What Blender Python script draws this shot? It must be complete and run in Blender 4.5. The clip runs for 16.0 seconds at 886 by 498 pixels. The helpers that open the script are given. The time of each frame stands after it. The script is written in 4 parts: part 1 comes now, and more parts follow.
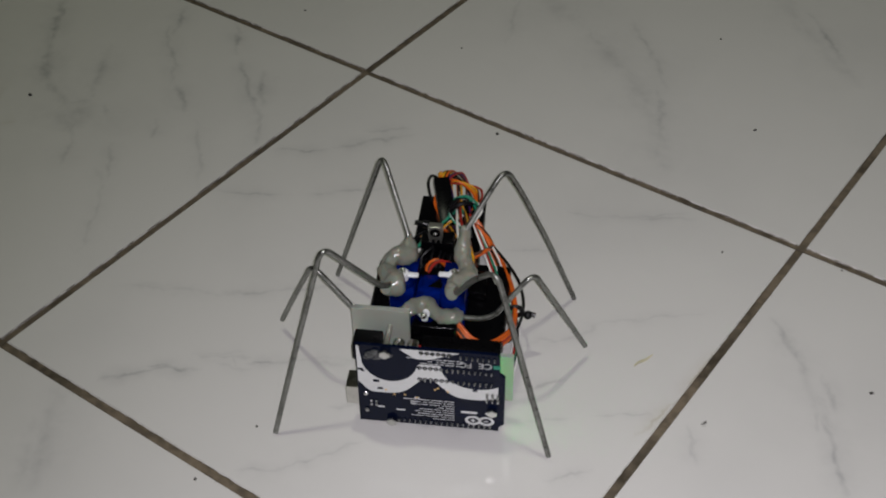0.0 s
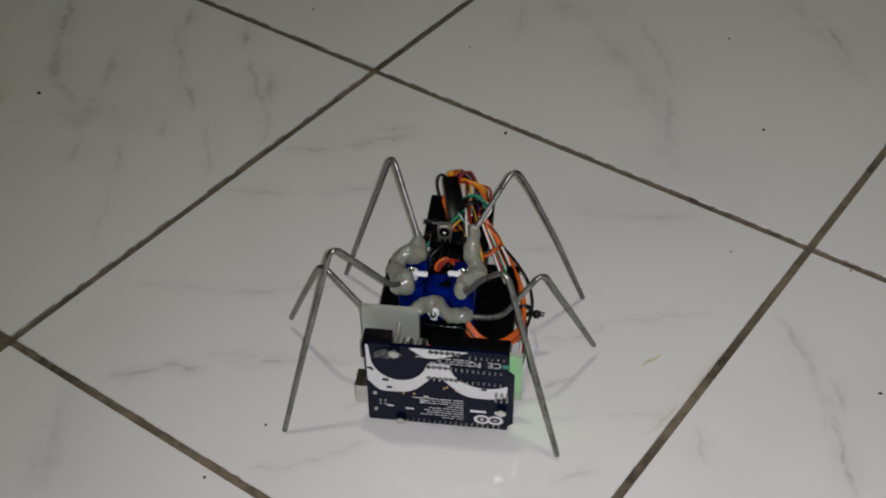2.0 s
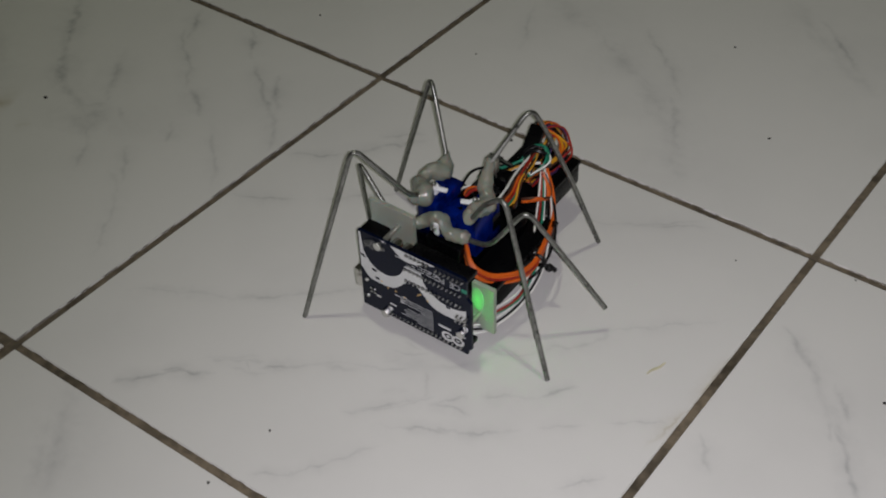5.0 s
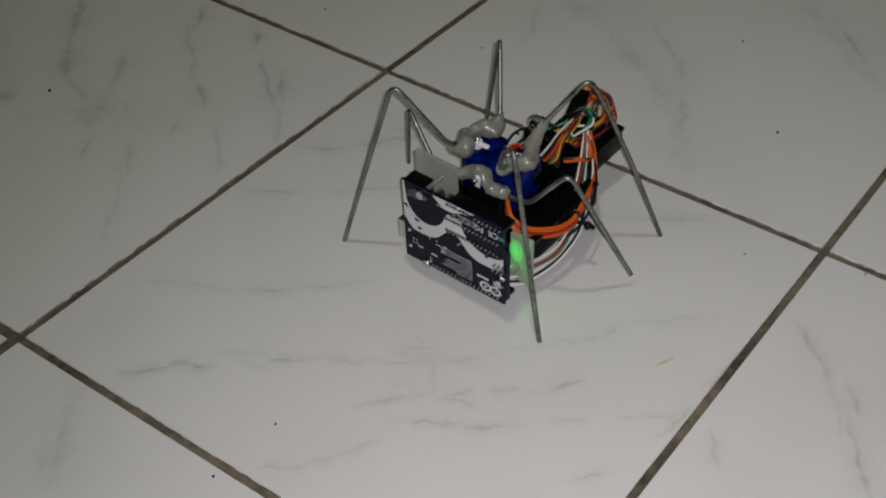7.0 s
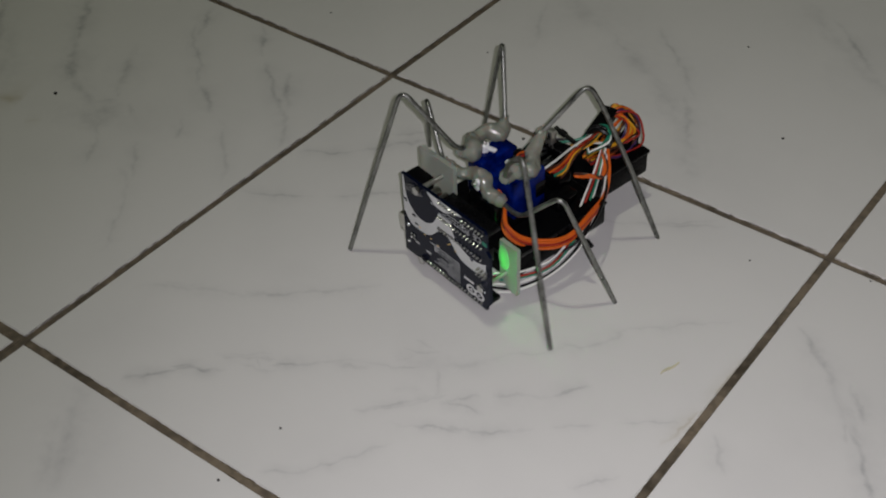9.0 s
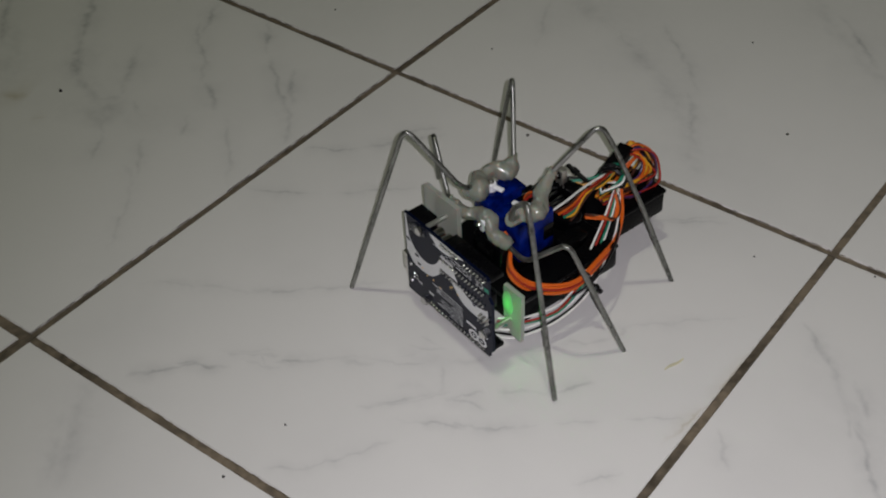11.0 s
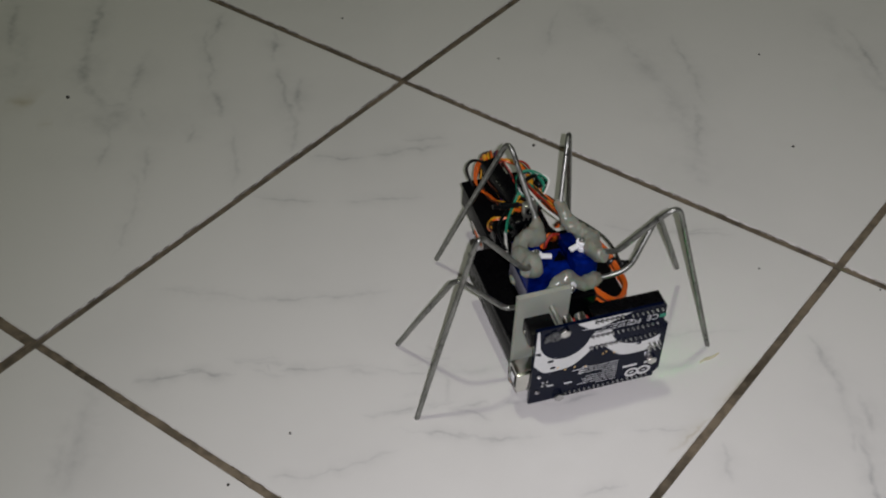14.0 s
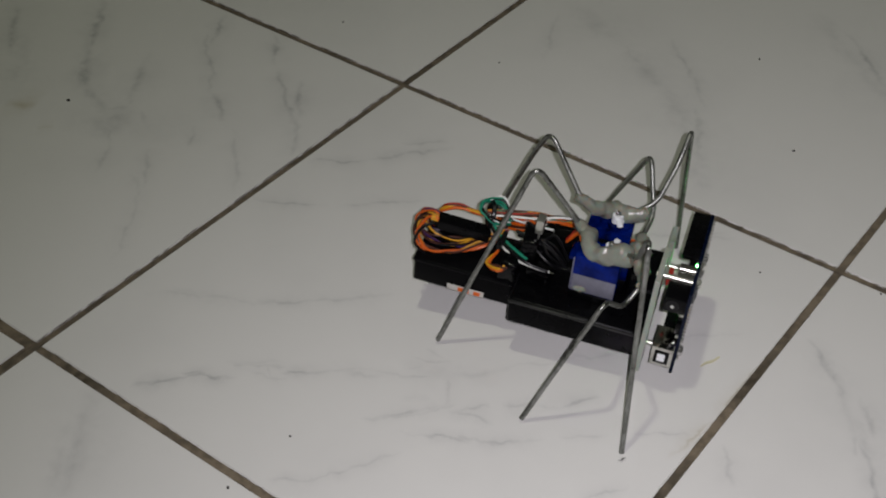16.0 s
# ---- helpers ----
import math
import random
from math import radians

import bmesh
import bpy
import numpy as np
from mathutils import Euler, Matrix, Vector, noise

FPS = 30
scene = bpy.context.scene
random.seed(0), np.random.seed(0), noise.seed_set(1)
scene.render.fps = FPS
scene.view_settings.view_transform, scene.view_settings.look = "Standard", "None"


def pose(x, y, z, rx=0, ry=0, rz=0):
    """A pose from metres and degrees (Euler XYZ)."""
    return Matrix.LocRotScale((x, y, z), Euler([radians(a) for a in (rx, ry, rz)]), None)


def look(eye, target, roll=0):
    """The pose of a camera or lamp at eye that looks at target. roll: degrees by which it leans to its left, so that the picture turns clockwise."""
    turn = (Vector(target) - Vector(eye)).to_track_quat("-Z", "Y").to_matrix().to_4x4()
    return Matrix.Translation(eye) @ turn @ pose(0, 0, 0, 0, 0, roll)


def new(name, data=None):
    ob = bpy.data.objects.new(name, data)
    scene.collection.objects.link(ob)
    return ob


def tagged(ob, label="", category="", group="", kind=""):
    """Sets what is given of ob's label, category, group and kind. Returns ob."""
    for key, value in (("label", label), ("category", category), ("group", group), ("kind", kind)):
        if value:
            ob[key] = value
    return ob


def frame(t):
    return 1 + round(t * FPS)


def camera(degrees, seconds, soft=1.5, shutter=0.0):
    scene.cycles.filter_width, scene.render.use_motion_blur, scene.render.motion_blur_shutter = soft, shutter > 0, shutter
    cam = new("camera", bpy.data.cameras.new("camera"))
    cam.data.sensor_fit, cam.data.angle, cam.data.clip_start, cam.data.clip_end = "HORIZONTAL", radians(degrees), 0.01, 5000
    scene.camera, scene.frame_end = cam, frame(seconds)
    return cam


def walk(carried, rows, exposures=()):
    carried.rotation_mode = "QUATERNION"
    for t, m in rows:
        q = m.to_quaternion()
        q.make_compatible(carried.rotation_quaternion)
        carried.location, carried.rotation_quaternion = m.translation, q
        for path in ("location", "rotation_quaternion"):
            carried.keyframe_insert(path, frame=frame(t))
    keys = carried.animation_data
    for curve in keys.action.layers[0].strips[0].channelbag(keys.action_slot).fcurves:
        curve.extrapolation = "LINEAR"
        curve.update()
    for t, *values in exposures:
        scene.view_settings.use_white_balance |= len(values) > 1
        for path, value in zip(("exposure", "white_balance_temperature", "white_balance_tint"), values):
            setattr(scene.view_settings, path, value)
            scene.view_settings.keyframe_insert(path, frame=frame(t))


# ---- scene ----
import collections

cam = camera(37.08, 16.0, soft=2.0, shutter=0.5)
walk(cam, [
    (0.0, pose(0.4700, -0.5660, 0.4863, 48.804, 0.301, 35.572)),
    (0.5, pose(0.4700, -0.5670, 0.4870, 48.830, 0.319, 35.623)),
    (1.0, pose(0.4686, -0.5676, 0.4878, 48.913, 0.251, 35.824)),
    (1.5, pose(0.4675, -0.5683, 0.4872, 48.888, 0.175, 35.818)),
    (2.0, pose(0.4680, -0.5675, 0.4870, 48.725, 0.320, 35.788)),
    (2.5, pose(0.4682, -0.5672, 0.4871, 48.811, 0.293, 35.904)),
    (3.0, pose(0.4681, -0.5669, 0.4874, 48.767, 0.330, 35.876)),
    (3.5, pose(0.4676, -0.5669, 0.4877, 48.852, 0.263, 35.927)),
    (4.0, pose(0.4677, -0.5673, 0.4884, 48.926, 0.204, 36.016)),
    (6.5, pose(0.4659, -0.5679, 0.4831, 48.986, 0.152, 36.281)),
    (7.0, pose(0.4650, -0.5682, 0.4811, 49.023, 0.175, 36.290)),
    (7.5, pose(0.4659, -0.5685, 0.4841, 49.169, 0.213, 36.552)),
    (8.0, pose(0.4650, -0.5673, 0.4859, 48.957, 0.153, 36.604)),
    (8.5, pose(0.4643, -0.5670, 0.4848, 48.905, 0.112, 36.572)),
    (9.0, pose(0.4632, -0.5690, 0.4823, 49.136, 0.015, 36.527)),
    (11.5, pose(0.4642, -0.5688, 0.4836, 48.940, 0.281, 36.684)),
    (12.0, pose(0.4633, -0.5688, 0.4841, 48.987, 0.163, 36.782)),
    (12.5, pose(0.4621, -0.5692, 0.4832, 49.146, -0.133, 36.933)),
    (13.0, pose(0.4624, -0.5690, 0.4849, 49.146, 0.014, 37.004)),
    (13.5, pose(0.4630, -0.5690, 0.4851, 49.196, 0.043, 37.064)),
    (14.0, pose(0.4626, -0.5697, 0.4850, 49.252, -0.005, 37.025)),
    (14.5, pose(0.4628, -0.5692, 0.4832, 49.433, -0.144, 37.214)),
    (15.0, pose(0.4630, -0.5693, 0.4852, 49.310, 0.027, 37.121)),
    (15.5, pose(0.4633, -0.5695, 0.4855, 49.304, 0.068, 37.146)),
    (16.0, pose(0.4623, -0.5706, 0.4834, 49.521, -0.129, 37.080)),
], exposures=[(0.0, 0.0), (4.0, 0.01), (7.0, -0.03), (9.0, -0.04), (11.5, 0.03), (13.0, 0.08), (15.0, 0.06), (15.5, 0.05), (16.0, 0.1)])

# ---- light: a dim ceiling lamp and the filming phone's torch ----
world = bpy.data.worlds.new("night")
scene.world = world
world.use_nodes = True
world.node_tree.nodes["Background"].inputs[0].default_value = (0.02, 0.02, 0.022, 1)
world.node_tree.nodes["Background"].inputs[1].default_value = 0.3


def lamp(name, kind, m, energy, colour, **more):
    data = bpy.data.lights.new(name, kind)
    data.energy, data.color = energy, colour
    if "size" in more:
        data.shape, data.size = "DISK", more["size"]
    if "radius" in more:
        data.shadow_soft_size = more["radius"]
    if "spot" in more:
        data.spot_size, data.spot_blend = radians(more["spot"]), more["blend"]
    ob = new(name, data)
    ob.matrix_world = m
    return ob


lamp("ceiling_lamp_light", "AREA", look((-0.04, -0.25, 2.42), (0.12, -0.12, 0)), 8.0, (0.96, 1.0, 0.79), size=0.11)
lamp("phone_torch_light", "SPOT", look((0.4728, -0.5632, 0.4885), (0.43, -0.18, 0.0)), 11.2, (1.015, 0.97, 1.036), radius=0.002, spot=106, blend=1.0)

# ---- materials ----


def material(name, colour, rough=0.5, metal=0.0, vary=0.12, scale=300.0, bump=0.0, bump_scale=800.0, spread=0.4, **more):
    """A surface with broad and fine variation of its colour and roughness, in object space."""
    m = bpy.data.materials.new(name)
    m.use_nodes = True
    t = m.node_tree
    b = t.nodes["Principled BSDF"]
    b.inputs["Roughness"].default_value, b.inputs["Metallic"].default_value = rough, metal
    for key, value in more.items():
        b.inputs[key.replace("_", " ")].default_value = value
    co = t.nodes.new("ShaderNodeTexCoord")
    fine, broad = t.nodes.new("ShaderNodeTexNoise"), t.nodes.new("ShaderNodeTexNoise")
    fine.inputs["Scale"].default_value, broad.inputs["Scale"].default_value = scale, scale / 7
    fine.inputs["Detail"].default_value = 4
    for n in (fine, broad):
        t.links.new(co.outputs["Object"], n.inputs["Vector"])
    add = t.nodes.new("ShaderNodeMath")
    add.operation = "ADD"
    t.links.new(fine.outputs["Fac"], add.inputs[0])
    t.links.new(broad.outputs["Fac"], add.inputs[1])
    ramp = t.nodes.new("ShaderNodeMapRange")
    ramp.inputs["From Min"].default_value, ramp.inputs["From Max"].default_value = 1 - spread, 1 + spread
    ramp.inputs["To Min"].default_value, ramp.inputs["To Max"].default_value = 1 - vary, 1 + vary
    t.links.new(add.outputs[0], ramp.inputs["Value"])
    mix = t.nodes.new("ShaderNodeVectorMath")
    mix.operation = "SCALE"
    mix.inputs[0].default_value = colour
    t.links.new(ramp.outputs[0], mix.inputs["Scale"])
    t.links.new(mix.outputs[0], b.inputs["Base Color"])
    rr = t.nodes.new("ShaderNodeMath")
    rr.operation = "MULTIPLY"
    rr.inputs[1].default_value = rough
    t.links.new(ramp.outputs[0], rr.inputs[0])
    t.links.new(rr.outputs[0], b.inputs["Roughness"])
    if bump:
        n2, bm_ = t.nodes.new("ShaderNodeTexNoise"), t.nodes.new("ShaderNodeBump")
        n2.inputs["Scale"].default_value = bump_scale
        bm_.inputs["Strength"].default_value, bm_.inputs["Distance"].default_value = bump, 0.0006
        t.links.new(co.outputs["Object"], n2.inputs["Vector"])
        t.links.new(n2.outputs["Fac"], bm_.inputs["Height"])
        t.links.new(bm_.outputs[0], b.inputs["Normal"])
    return m


PCB = material("navy_solder_mask", (0.0016, 0.004, 0.016), 0.10, vary=0.2, scale=90, bump=0.06, bump_scale=1500, Specular_IOR_Level=0.15)
SILK = material("white_silkscreen", (0.64, 0.65, 0.65), 0.45, vary=0.06)
SILVER = material("solder", (0.66, 0.66, 0.64), 0.2, 1.0, vary=0.2, bump=0.3)
STEEL = material("galvanised_wire", (0.235, 0.24, 0.225), 0.40, 0.9, vary=0.42, scale=420, spread=0.25, bump=0.25, bump_scale=700)
SHELL = material("nickel_shell", (0.55, 0.55, 0.50), 0.3, 0.88, vary=0.15)
CHROME = material("bright_plated_metal", (0.62, 0.61, 0.58), 0.13, 1.0, vary=0.15, bump=0.1)
TAPE = material("crinkled_black_tape", (0.0015, 0.0015, 0.002), 0.2, vary=0.3, scale=200, bump=0.7, bump_scale=260, Specular_IOR_Level=0.22)
BLACK = material("black_plastic", (0.002, 0.002, 0.0025), 0.3, vary=0.3, scale=200, bump=0.05, Specular_IOR_Level=0.06)
JACK = material("black_socket_plastic", (0.002, 0.002, 0.0025), 0.28, vary=0.2, Specular_IOR_Level=0.12)
GLUE = material("hot_glue", (0.30, 0.31, 0.262), 0.22, vary=0.3, scale=110, bump=0.5, bump_scale=330,
                Subsurface_Weight=0.35, Subsurface_Scale=0.004, Transmission_Weight=0.3)
CLEAR = material("clear_glue", (0.12, 0.125, 0.13), 0.08, vary=0.2, scale=200, bump=0.7, bump_scale=500, Transmission_Weight=0.5, Specular_IOR_Level=0.7)
RIM = material("glossy_black_edge", (0.004, 0.004, 0.005), 0.3, vary=0.2, Specular_IOR_Level=0.5)
PAPER = material("pale_sticker", (0.5, 0.48, 0.45), 0.5, vary=0.1)
HORN = material("white_nylon", (0.78, 0.79, 0.82), 0.35, vary=0.04)
BLUE = material("blue_servo_plastic", (0.0004, 0.007, 0.10), 0.14, vary=0.9, scale=120, spread=0.22, Transmission_Weight=0.05, Specular_IOR_Level=0.1)
STICKER = material("grey_sticker", (0.15, 0.15, 0.19), 0.4, vary=0.2, scale=400)
ACRYL = material("frosted_acrylic", (0.60, 0.63, 0.56), 0.35, vary=0.08, scale=60, Transmission_Weight=0.55, Subsurface_Weight=0.2, Subsurface_Scale=0.004)
ORANGE = material("orange_wire", (0.62, 0.11, 0.008), 0.4, vary=0.1)
BROWN = material("brown_wire", (0.06, 0.016, 0.008), 0.4, vary=0.1)
RED = material("red_wire", (0.32, 0.018, 0.010), 0.4, vary=0.1)
YELLOW = material("yellow_wire", (0.62, 0.30, 0.015), 0.4, vary=0.1)
GREEN = material("green_wire", (0.01, 0.20, 0.12), 0.4, vary=0.1)
WHITE = material("white_wire", (0.75, 0.75, 0.72), 0.4, vary=0.05)
PURPLE = material("purple_wire", (0.05, 0.02, 0.10), 0.4, vary=0.1)
DARKWIRE = material("black_wire", (0.004, 0.004, 0.005), 0.35, vary=0.2, Specular_IOR_Level=0.25)
COPPER = material("brass_contact", (0.75, 0.5, 0.2), 0.3, 1.0)
GROUT = material("dirty_grout", (0.122, 0.098, 0.069), 0.9, vary=0.5, scale=190, spread=0.22, bump=0.8, bump_scale=400)
CRUMB = material("crumbled_grout", (0.125, 0.104, 0.075), 0.95, vary=0.55, scale=120, spread=0.22)
PLASTER = material("plain_plaster", (0.42, 0.42, 0.40), 0.8, vary=0.08, scale=6)
STRAW = material("dry_grass", (0.58, 0.55, 0.38), 0.6, vary=0.2)
GRIT = material("dark_grit", (0.03, 0.028, 0.025), 0.8, vary=0.3)
LED = bpy.data.materials.new("green_led")
LED.use_nodes = True
b = LED.node_tree.nodes["Principled BSDF"]
b.inputs["Base Color"].default_value = (0.1, 0.8, 0.15, 1)
b.inputs["Emission Color"].default_value, b.inputs["Emission Strength"].default_value = (0.05, 1.0, 0.09, 1), 250.0
GLOW = bpy.data.materials.new("painted_led_glow")
GLOW.use_nodes = True
b = GLOW.node_tree.nodes["Principled BSDF"]
b.inputs["Base Color"].default_value = (0.3, 0.55, 0.3, 1)
b.inputs["Roughness"].default_value = 0.35
b.inputs["Emission Color"].default_value = (0.03, 1.0, 0.06, 1)
# painted LED light, brightest in the middle, fading to nothing at the rim
nt = GLOW.node_tree
co_, mp_, gr_, pw_ = [nt.nodes.new(k) for k in ("ShaderNodeTexCoord", "ShaderNodeMapping", "ShaderNodeTexGradient", "ShaderNodeMath")]
gr_.gradient_type = "SPHERICAL"
mp_.inputs["Location"].default_value, mp_.inputs["Scale"].default_value = (-1, 0, -1), (2, 0, 2)
pw_.operation = "MULTIPLY"
pw_.inputs[1].default_value = 0.27
nt.links.new(co_.outputs["Generated"], mp_.inputs["Vector"])
nt.links.new(mp_.outputs[0], gr_.inputs[0])
nt.links.new(gr_.outputs["Fac"], pw_.inputs[0])
nt.links.new(pw_.outputs[0], b.inputs["Emission Strength"])

PITCH, JOINT = 0.3077, 0.0046


def tile_material(veins=(), stains_and_streak=()):
    """Glazed white porcelain with the soft grey marble veins of one tile's print."""
    m = bpy.data.materials.new("white_marbled_tile")
    m.use_nodes = True
    t = m.node_tree
    b = t.nodes["Principled BSDF"]
    geo = t.nodes.new("ShaderNodeNewGeometry")
    pos = geo.outputs["Position"]

    def node(kind, **props):
        n = t.nodes.new("ShaderNode" + kind)
        for k, v in props.items():
            if k == "operation":
                n.operation = v
            elif k == "clamp":
                n.use_clamp = v
        return n

    def math_(op, a, c=None, e=None, clamp=False):
        n = node("Math", operation=op, clamp=clamp)
        for i, v in enumerate((a, c, e)):
            if v is None:
                continue
            if isinstance(v, (int, float)):
                n.inputs[i].default_value = v
            else:
                t.links.new(v, n.inputs[i])
        return n.outputs[0]

    def noise_(vec, scale, detail=3.0, rough=0.55):
        n = node("TexNoise")
        n.inputs["Scale"].default_value, n.inputs["Detail"].default_value, n.inputs["Roughness"].default_value = scale, detail, rough
        t.links.new(vec, n.inputs["Vector"])
        return n.outputs["Fac"]

    sep = node("SeparateXYZ")
    t.links.new(pos, sep.inputs[0])
    wob = math_("SUBTRACT", noise_(pos, 14.0, 4.0), 0.5)
    wob2 = math_("SUBTRACT", noise_(pos, 55.0, 4.0), 0.5)
    wob3 = math_("SUBTRACT", noise_(pos, 210.0, 3.0), 0.5)
    patch = noise_(pos, 30.0, 3.0)
    flecks = noise_(pos, 120.0, 4.0)

    def streaks(rows):
        shade = 0.0 if not rows else None
        for x, y, turn, length, width, depth in rows:
            c, s = math.cos(radians(turn)), math.sin(radians(turn))
            dx, dy = math_("SUBTRACT", sep.outputs[0], x), math_("SUBTRACT", sep.outputs[1], y)
            u = math_("ADD", math_("MULTIPLY", dx, c), math_("MULTIPLY", dy, s))
            v = math_("SUBTRACT", math_("MULTIPLY", dy, c), math_("MULTIPLY", dx, s))
            v = math_("ADD", v, math_("MULTIPLY", wob, 0.012))
            v = math_("ADD", v, math_("MULTIPLY", wob2, 0.010))
            v = math_("ADD", v, math_("MULTIPLY", wob3, 0.003))
            core = math_("SUBTRACT", 1.0, math_("DIVIDE", math_("ABSOLUTE", v), width), clamp=True)
            halo = math_("SUBTRACT", 1.0, math_("DIVIDE", math_("ABSOLUTE", v), width * 6 + 0.002), clamp=True)
            both = math_("MULTIPLY_ADD", math_("POWER", halo, 2.0), 0.5, math_("MULTIPLY", core, 0.75))
            ends = math_("SUBTRACT", 1.0, math_("POWER", math_("DIVIDE", math_("ABSOLUTE", u), length / 2), 2.0), clamp=True)
            one = math_("MULTIPLY", math_("MULTIPLY", both, ends), depth)
            shade = one if shade is None else math_("MAXIMUM", shade, one)
        return shade

    shade = streaks(veins)
    thick = node("MapRange")
    thick.inputs["From Min"].default_value, thick.inputs["From Max"].default_value = 0.38, 0.62
    thick.inputs["To Min"].default_value, thick.inputs["To Max"].default_value = 0.35, 1.0
    t.links.new(patch, thick.inputs["Value"])
    shade = math_("MULTIPLY", shade, thick.outputs[0])
    broken = node("MapRange")
    broken.inputs["From Min"].default_value, broken.inputs["From Max"].default_value = 0.36, 0.60
    broken.inputs["To Min"].default_value, broken.inputs["To Max"].default_value = 0.66, 1.1
    t.links.new(flecks, broken.inputs["Value"])
    shade = math_("MULTIPLY", shade, broken.outputs[0])
    cloud = noise_(pos, 7.0, 4.0)
    shade = math_("ADD", shade, math_("MULTIPLY", math_("SUBTRACT", cloud, 0.45, clamp=True), 0.35))
    mix = node("Mix")
    mix.data_type = "RGBA"
    mix.inputs["A"].default_value, mix.inputs["B"].default_value = (0, 0, 0, 1), (0, 0, 0, 1)
    rgba = [i for i in mix.inputs if i.type == "RGBA"]
    rgba[0].default_value, rgba[1].default_value = (0.70, 0.69, 0.675, 1), (0.25, 0.255, 0.27, 1)
    t.links.new(shade, mix.inputs["Factor"])
    # brownish yellow mixed in along the brown stains and the thin streak
    dirt = node("Mix")
    dirt.data_type = "RGBA"
    pair = [i for i in dirt.inputs if i.type == "RGBA"]
    pair[1].default_value = (0.40, 0.34, 0.22, 1)
    t.links.new([o for o in mix.outputs if o.type == "RGBA"][0], pair[0])
    t.links.new(math_("MULTIPLY", streaks(stains_and_streak), thick.outputs[0]), dirt.inputs["Factor"])
    t.links.new([o for o in dirt.outputs if o.type == "RGBA"][0], b.inputs["Base Color"])
    smear = noise_(pos, 40.0, 4.0)
    t.links.new(math_("MULTIPLY_ADD", smear, 0.10, 0.03), b.inputs["Roughness"])
    bump = node("Bump")
    bump.inputs["Strength"].default_value, bump.inputs["Distance"].default_value = 0.08, 0.0005
    t.links.new(noise_(pos, 60.0, 2.0), bump.inputs["Height"])
    t.links.new(bump.outputs[0], b.inputs["Normal"])
    return m


# marble veins, tile by tile: x, y, direction, length, width, depth
VEINS_MIDDLE = [
    (0.071, -0.286, 44, 0.033, 0.0016, 0.42), (0.088, -0.270, 37, 0.030, 0.0018, 0.50), (0.101, -0.249, 34, 0.035, 0.0014, 0.36),
    (0.110, -0.252, 11, 0.019, 0.0014, 0.30), (0.124, -0.238, 39, 0.030, 0.0018, 0.45), (0.146, -0.221, 25, 0.031, 0.0020, 0.30),
    (0.183, -0.227, 50, 0.048, 0.0016, 0.34), (0.190, -0.205, -56, 0.024, 0.0020, 0.26), (0.208, -0.211, 24, 0.027, 0.0016, 0.30),
    (0.228, -0.189, 33, 0.027, 0.0016, 0.34), (0.244, -0.173, 56, 0.032, 0.0018, 0.36), (0.203, -0.233, 28, 0.044, 0.0014, 0.34),
    (0.233, -0.210, 38, 0.033, 0.0014, 0.34), (0.260, -0.188, 37, 0.026, 0.0014, 0.28)]
VEINS_MIDDLE_MORE = [
    (0.166, -0.293, 44, 0.027, 0.0012, 0.28), (0.183, -0.269, 60, 0.050, 0.0013, 0.34), (0.230, -0.144, 39, 0.019, 0.0014, 0.28),
    (0.241, -0.128, 64, 0.033, 0.0014, 0.30), (0.267, -0.096, 44, 0.075, 0.0012, 0.22), (0.175, -0.197, 21, 0.039, 0.0080, 0.16),
    (0.044, -0.228, 29, 0.069, 0.0018, 0.28), (0.094, -0.191, 42, 0.087, 0.0018, 0.30), (0.021, -0.091, 37, 0.040, 0.0016, 0.42),
    (0.051, -0.058, 51, 0.058, 0.0020, 0.42), (0.051, -0.043, 44, 0.033, 0.0018, 0.36), (0.025, -0.139, 26, 0.049, 0.0018, 0.34),
    (0.067, -0.107, 44, 0.056, 0.0018, 0.36), (0.220, -0.025, 39, 0.064, 0.0014, 0.22)]
VEINS_WEST = [
    (-0.260, -0.111, -45, 0.080, 0.0040, 0.40), (-0.218, -0.072, -52, 0.079, 0.0030, 0.50), (-0.182, -0.113, -44, 0.064, 0.0040, 0.46),
    (-0.152, -0.133, -22, 0.049, 0.0040, 0.40), (-0.143, -0.103, -56, 0.075, 0.0040, 0.40), (-0.121, -0.145, -65, 0.041, 0.0140, 0.34),
    (-0.146, -0.024, -59, 0.043, 0.0020, 0.44), (-0.122, -0.058, -43, 0.082, 0.0022, 0.40), (-0.079, -0.093, -35, 0.036, 0.0030, 0.40),
    (-0.069, -0.126, -60, 0.024, 0.0024, 0.40), (-0.098, -0.020, -49, 0.045, 0.0026, 0.50), (-0.056, -0.055, -38, 0.066, 0.0024, 0.50),
    (-0.043, -0.054, -52, 0.046, 0.0026, 0.40), (-0.020, -0.087, -48, 0.048, 0.0022, 0.40), (-0.030, -0.129, -46, 0.076, 0.0022, 0.26)]
VEINS_WEST_MORE = [
    (-0.067, -0.167, -51, 0.044, 0.0020, 0.30), (-0.040, -0.205, -56, 0.077, 0.0018, 0.30), (-0.219, -0.140, -45, 0.100, 0.0100, 0.20)]
VEINS_NORTH = [
    (0.144, 0.127, -43, 0.096, 0.0020, 0.30), (0.186, 0.062, -61, 0.083, 0.0030, 0.30), (0.231, 0.214, -44, 0.081, 0.0024, 0.38),
    (0.103, 0.121, -33, 0.050, 0.0020, 0.28), (0.043, 0.110, -63, 0.069, 0.0022, 0.22)]
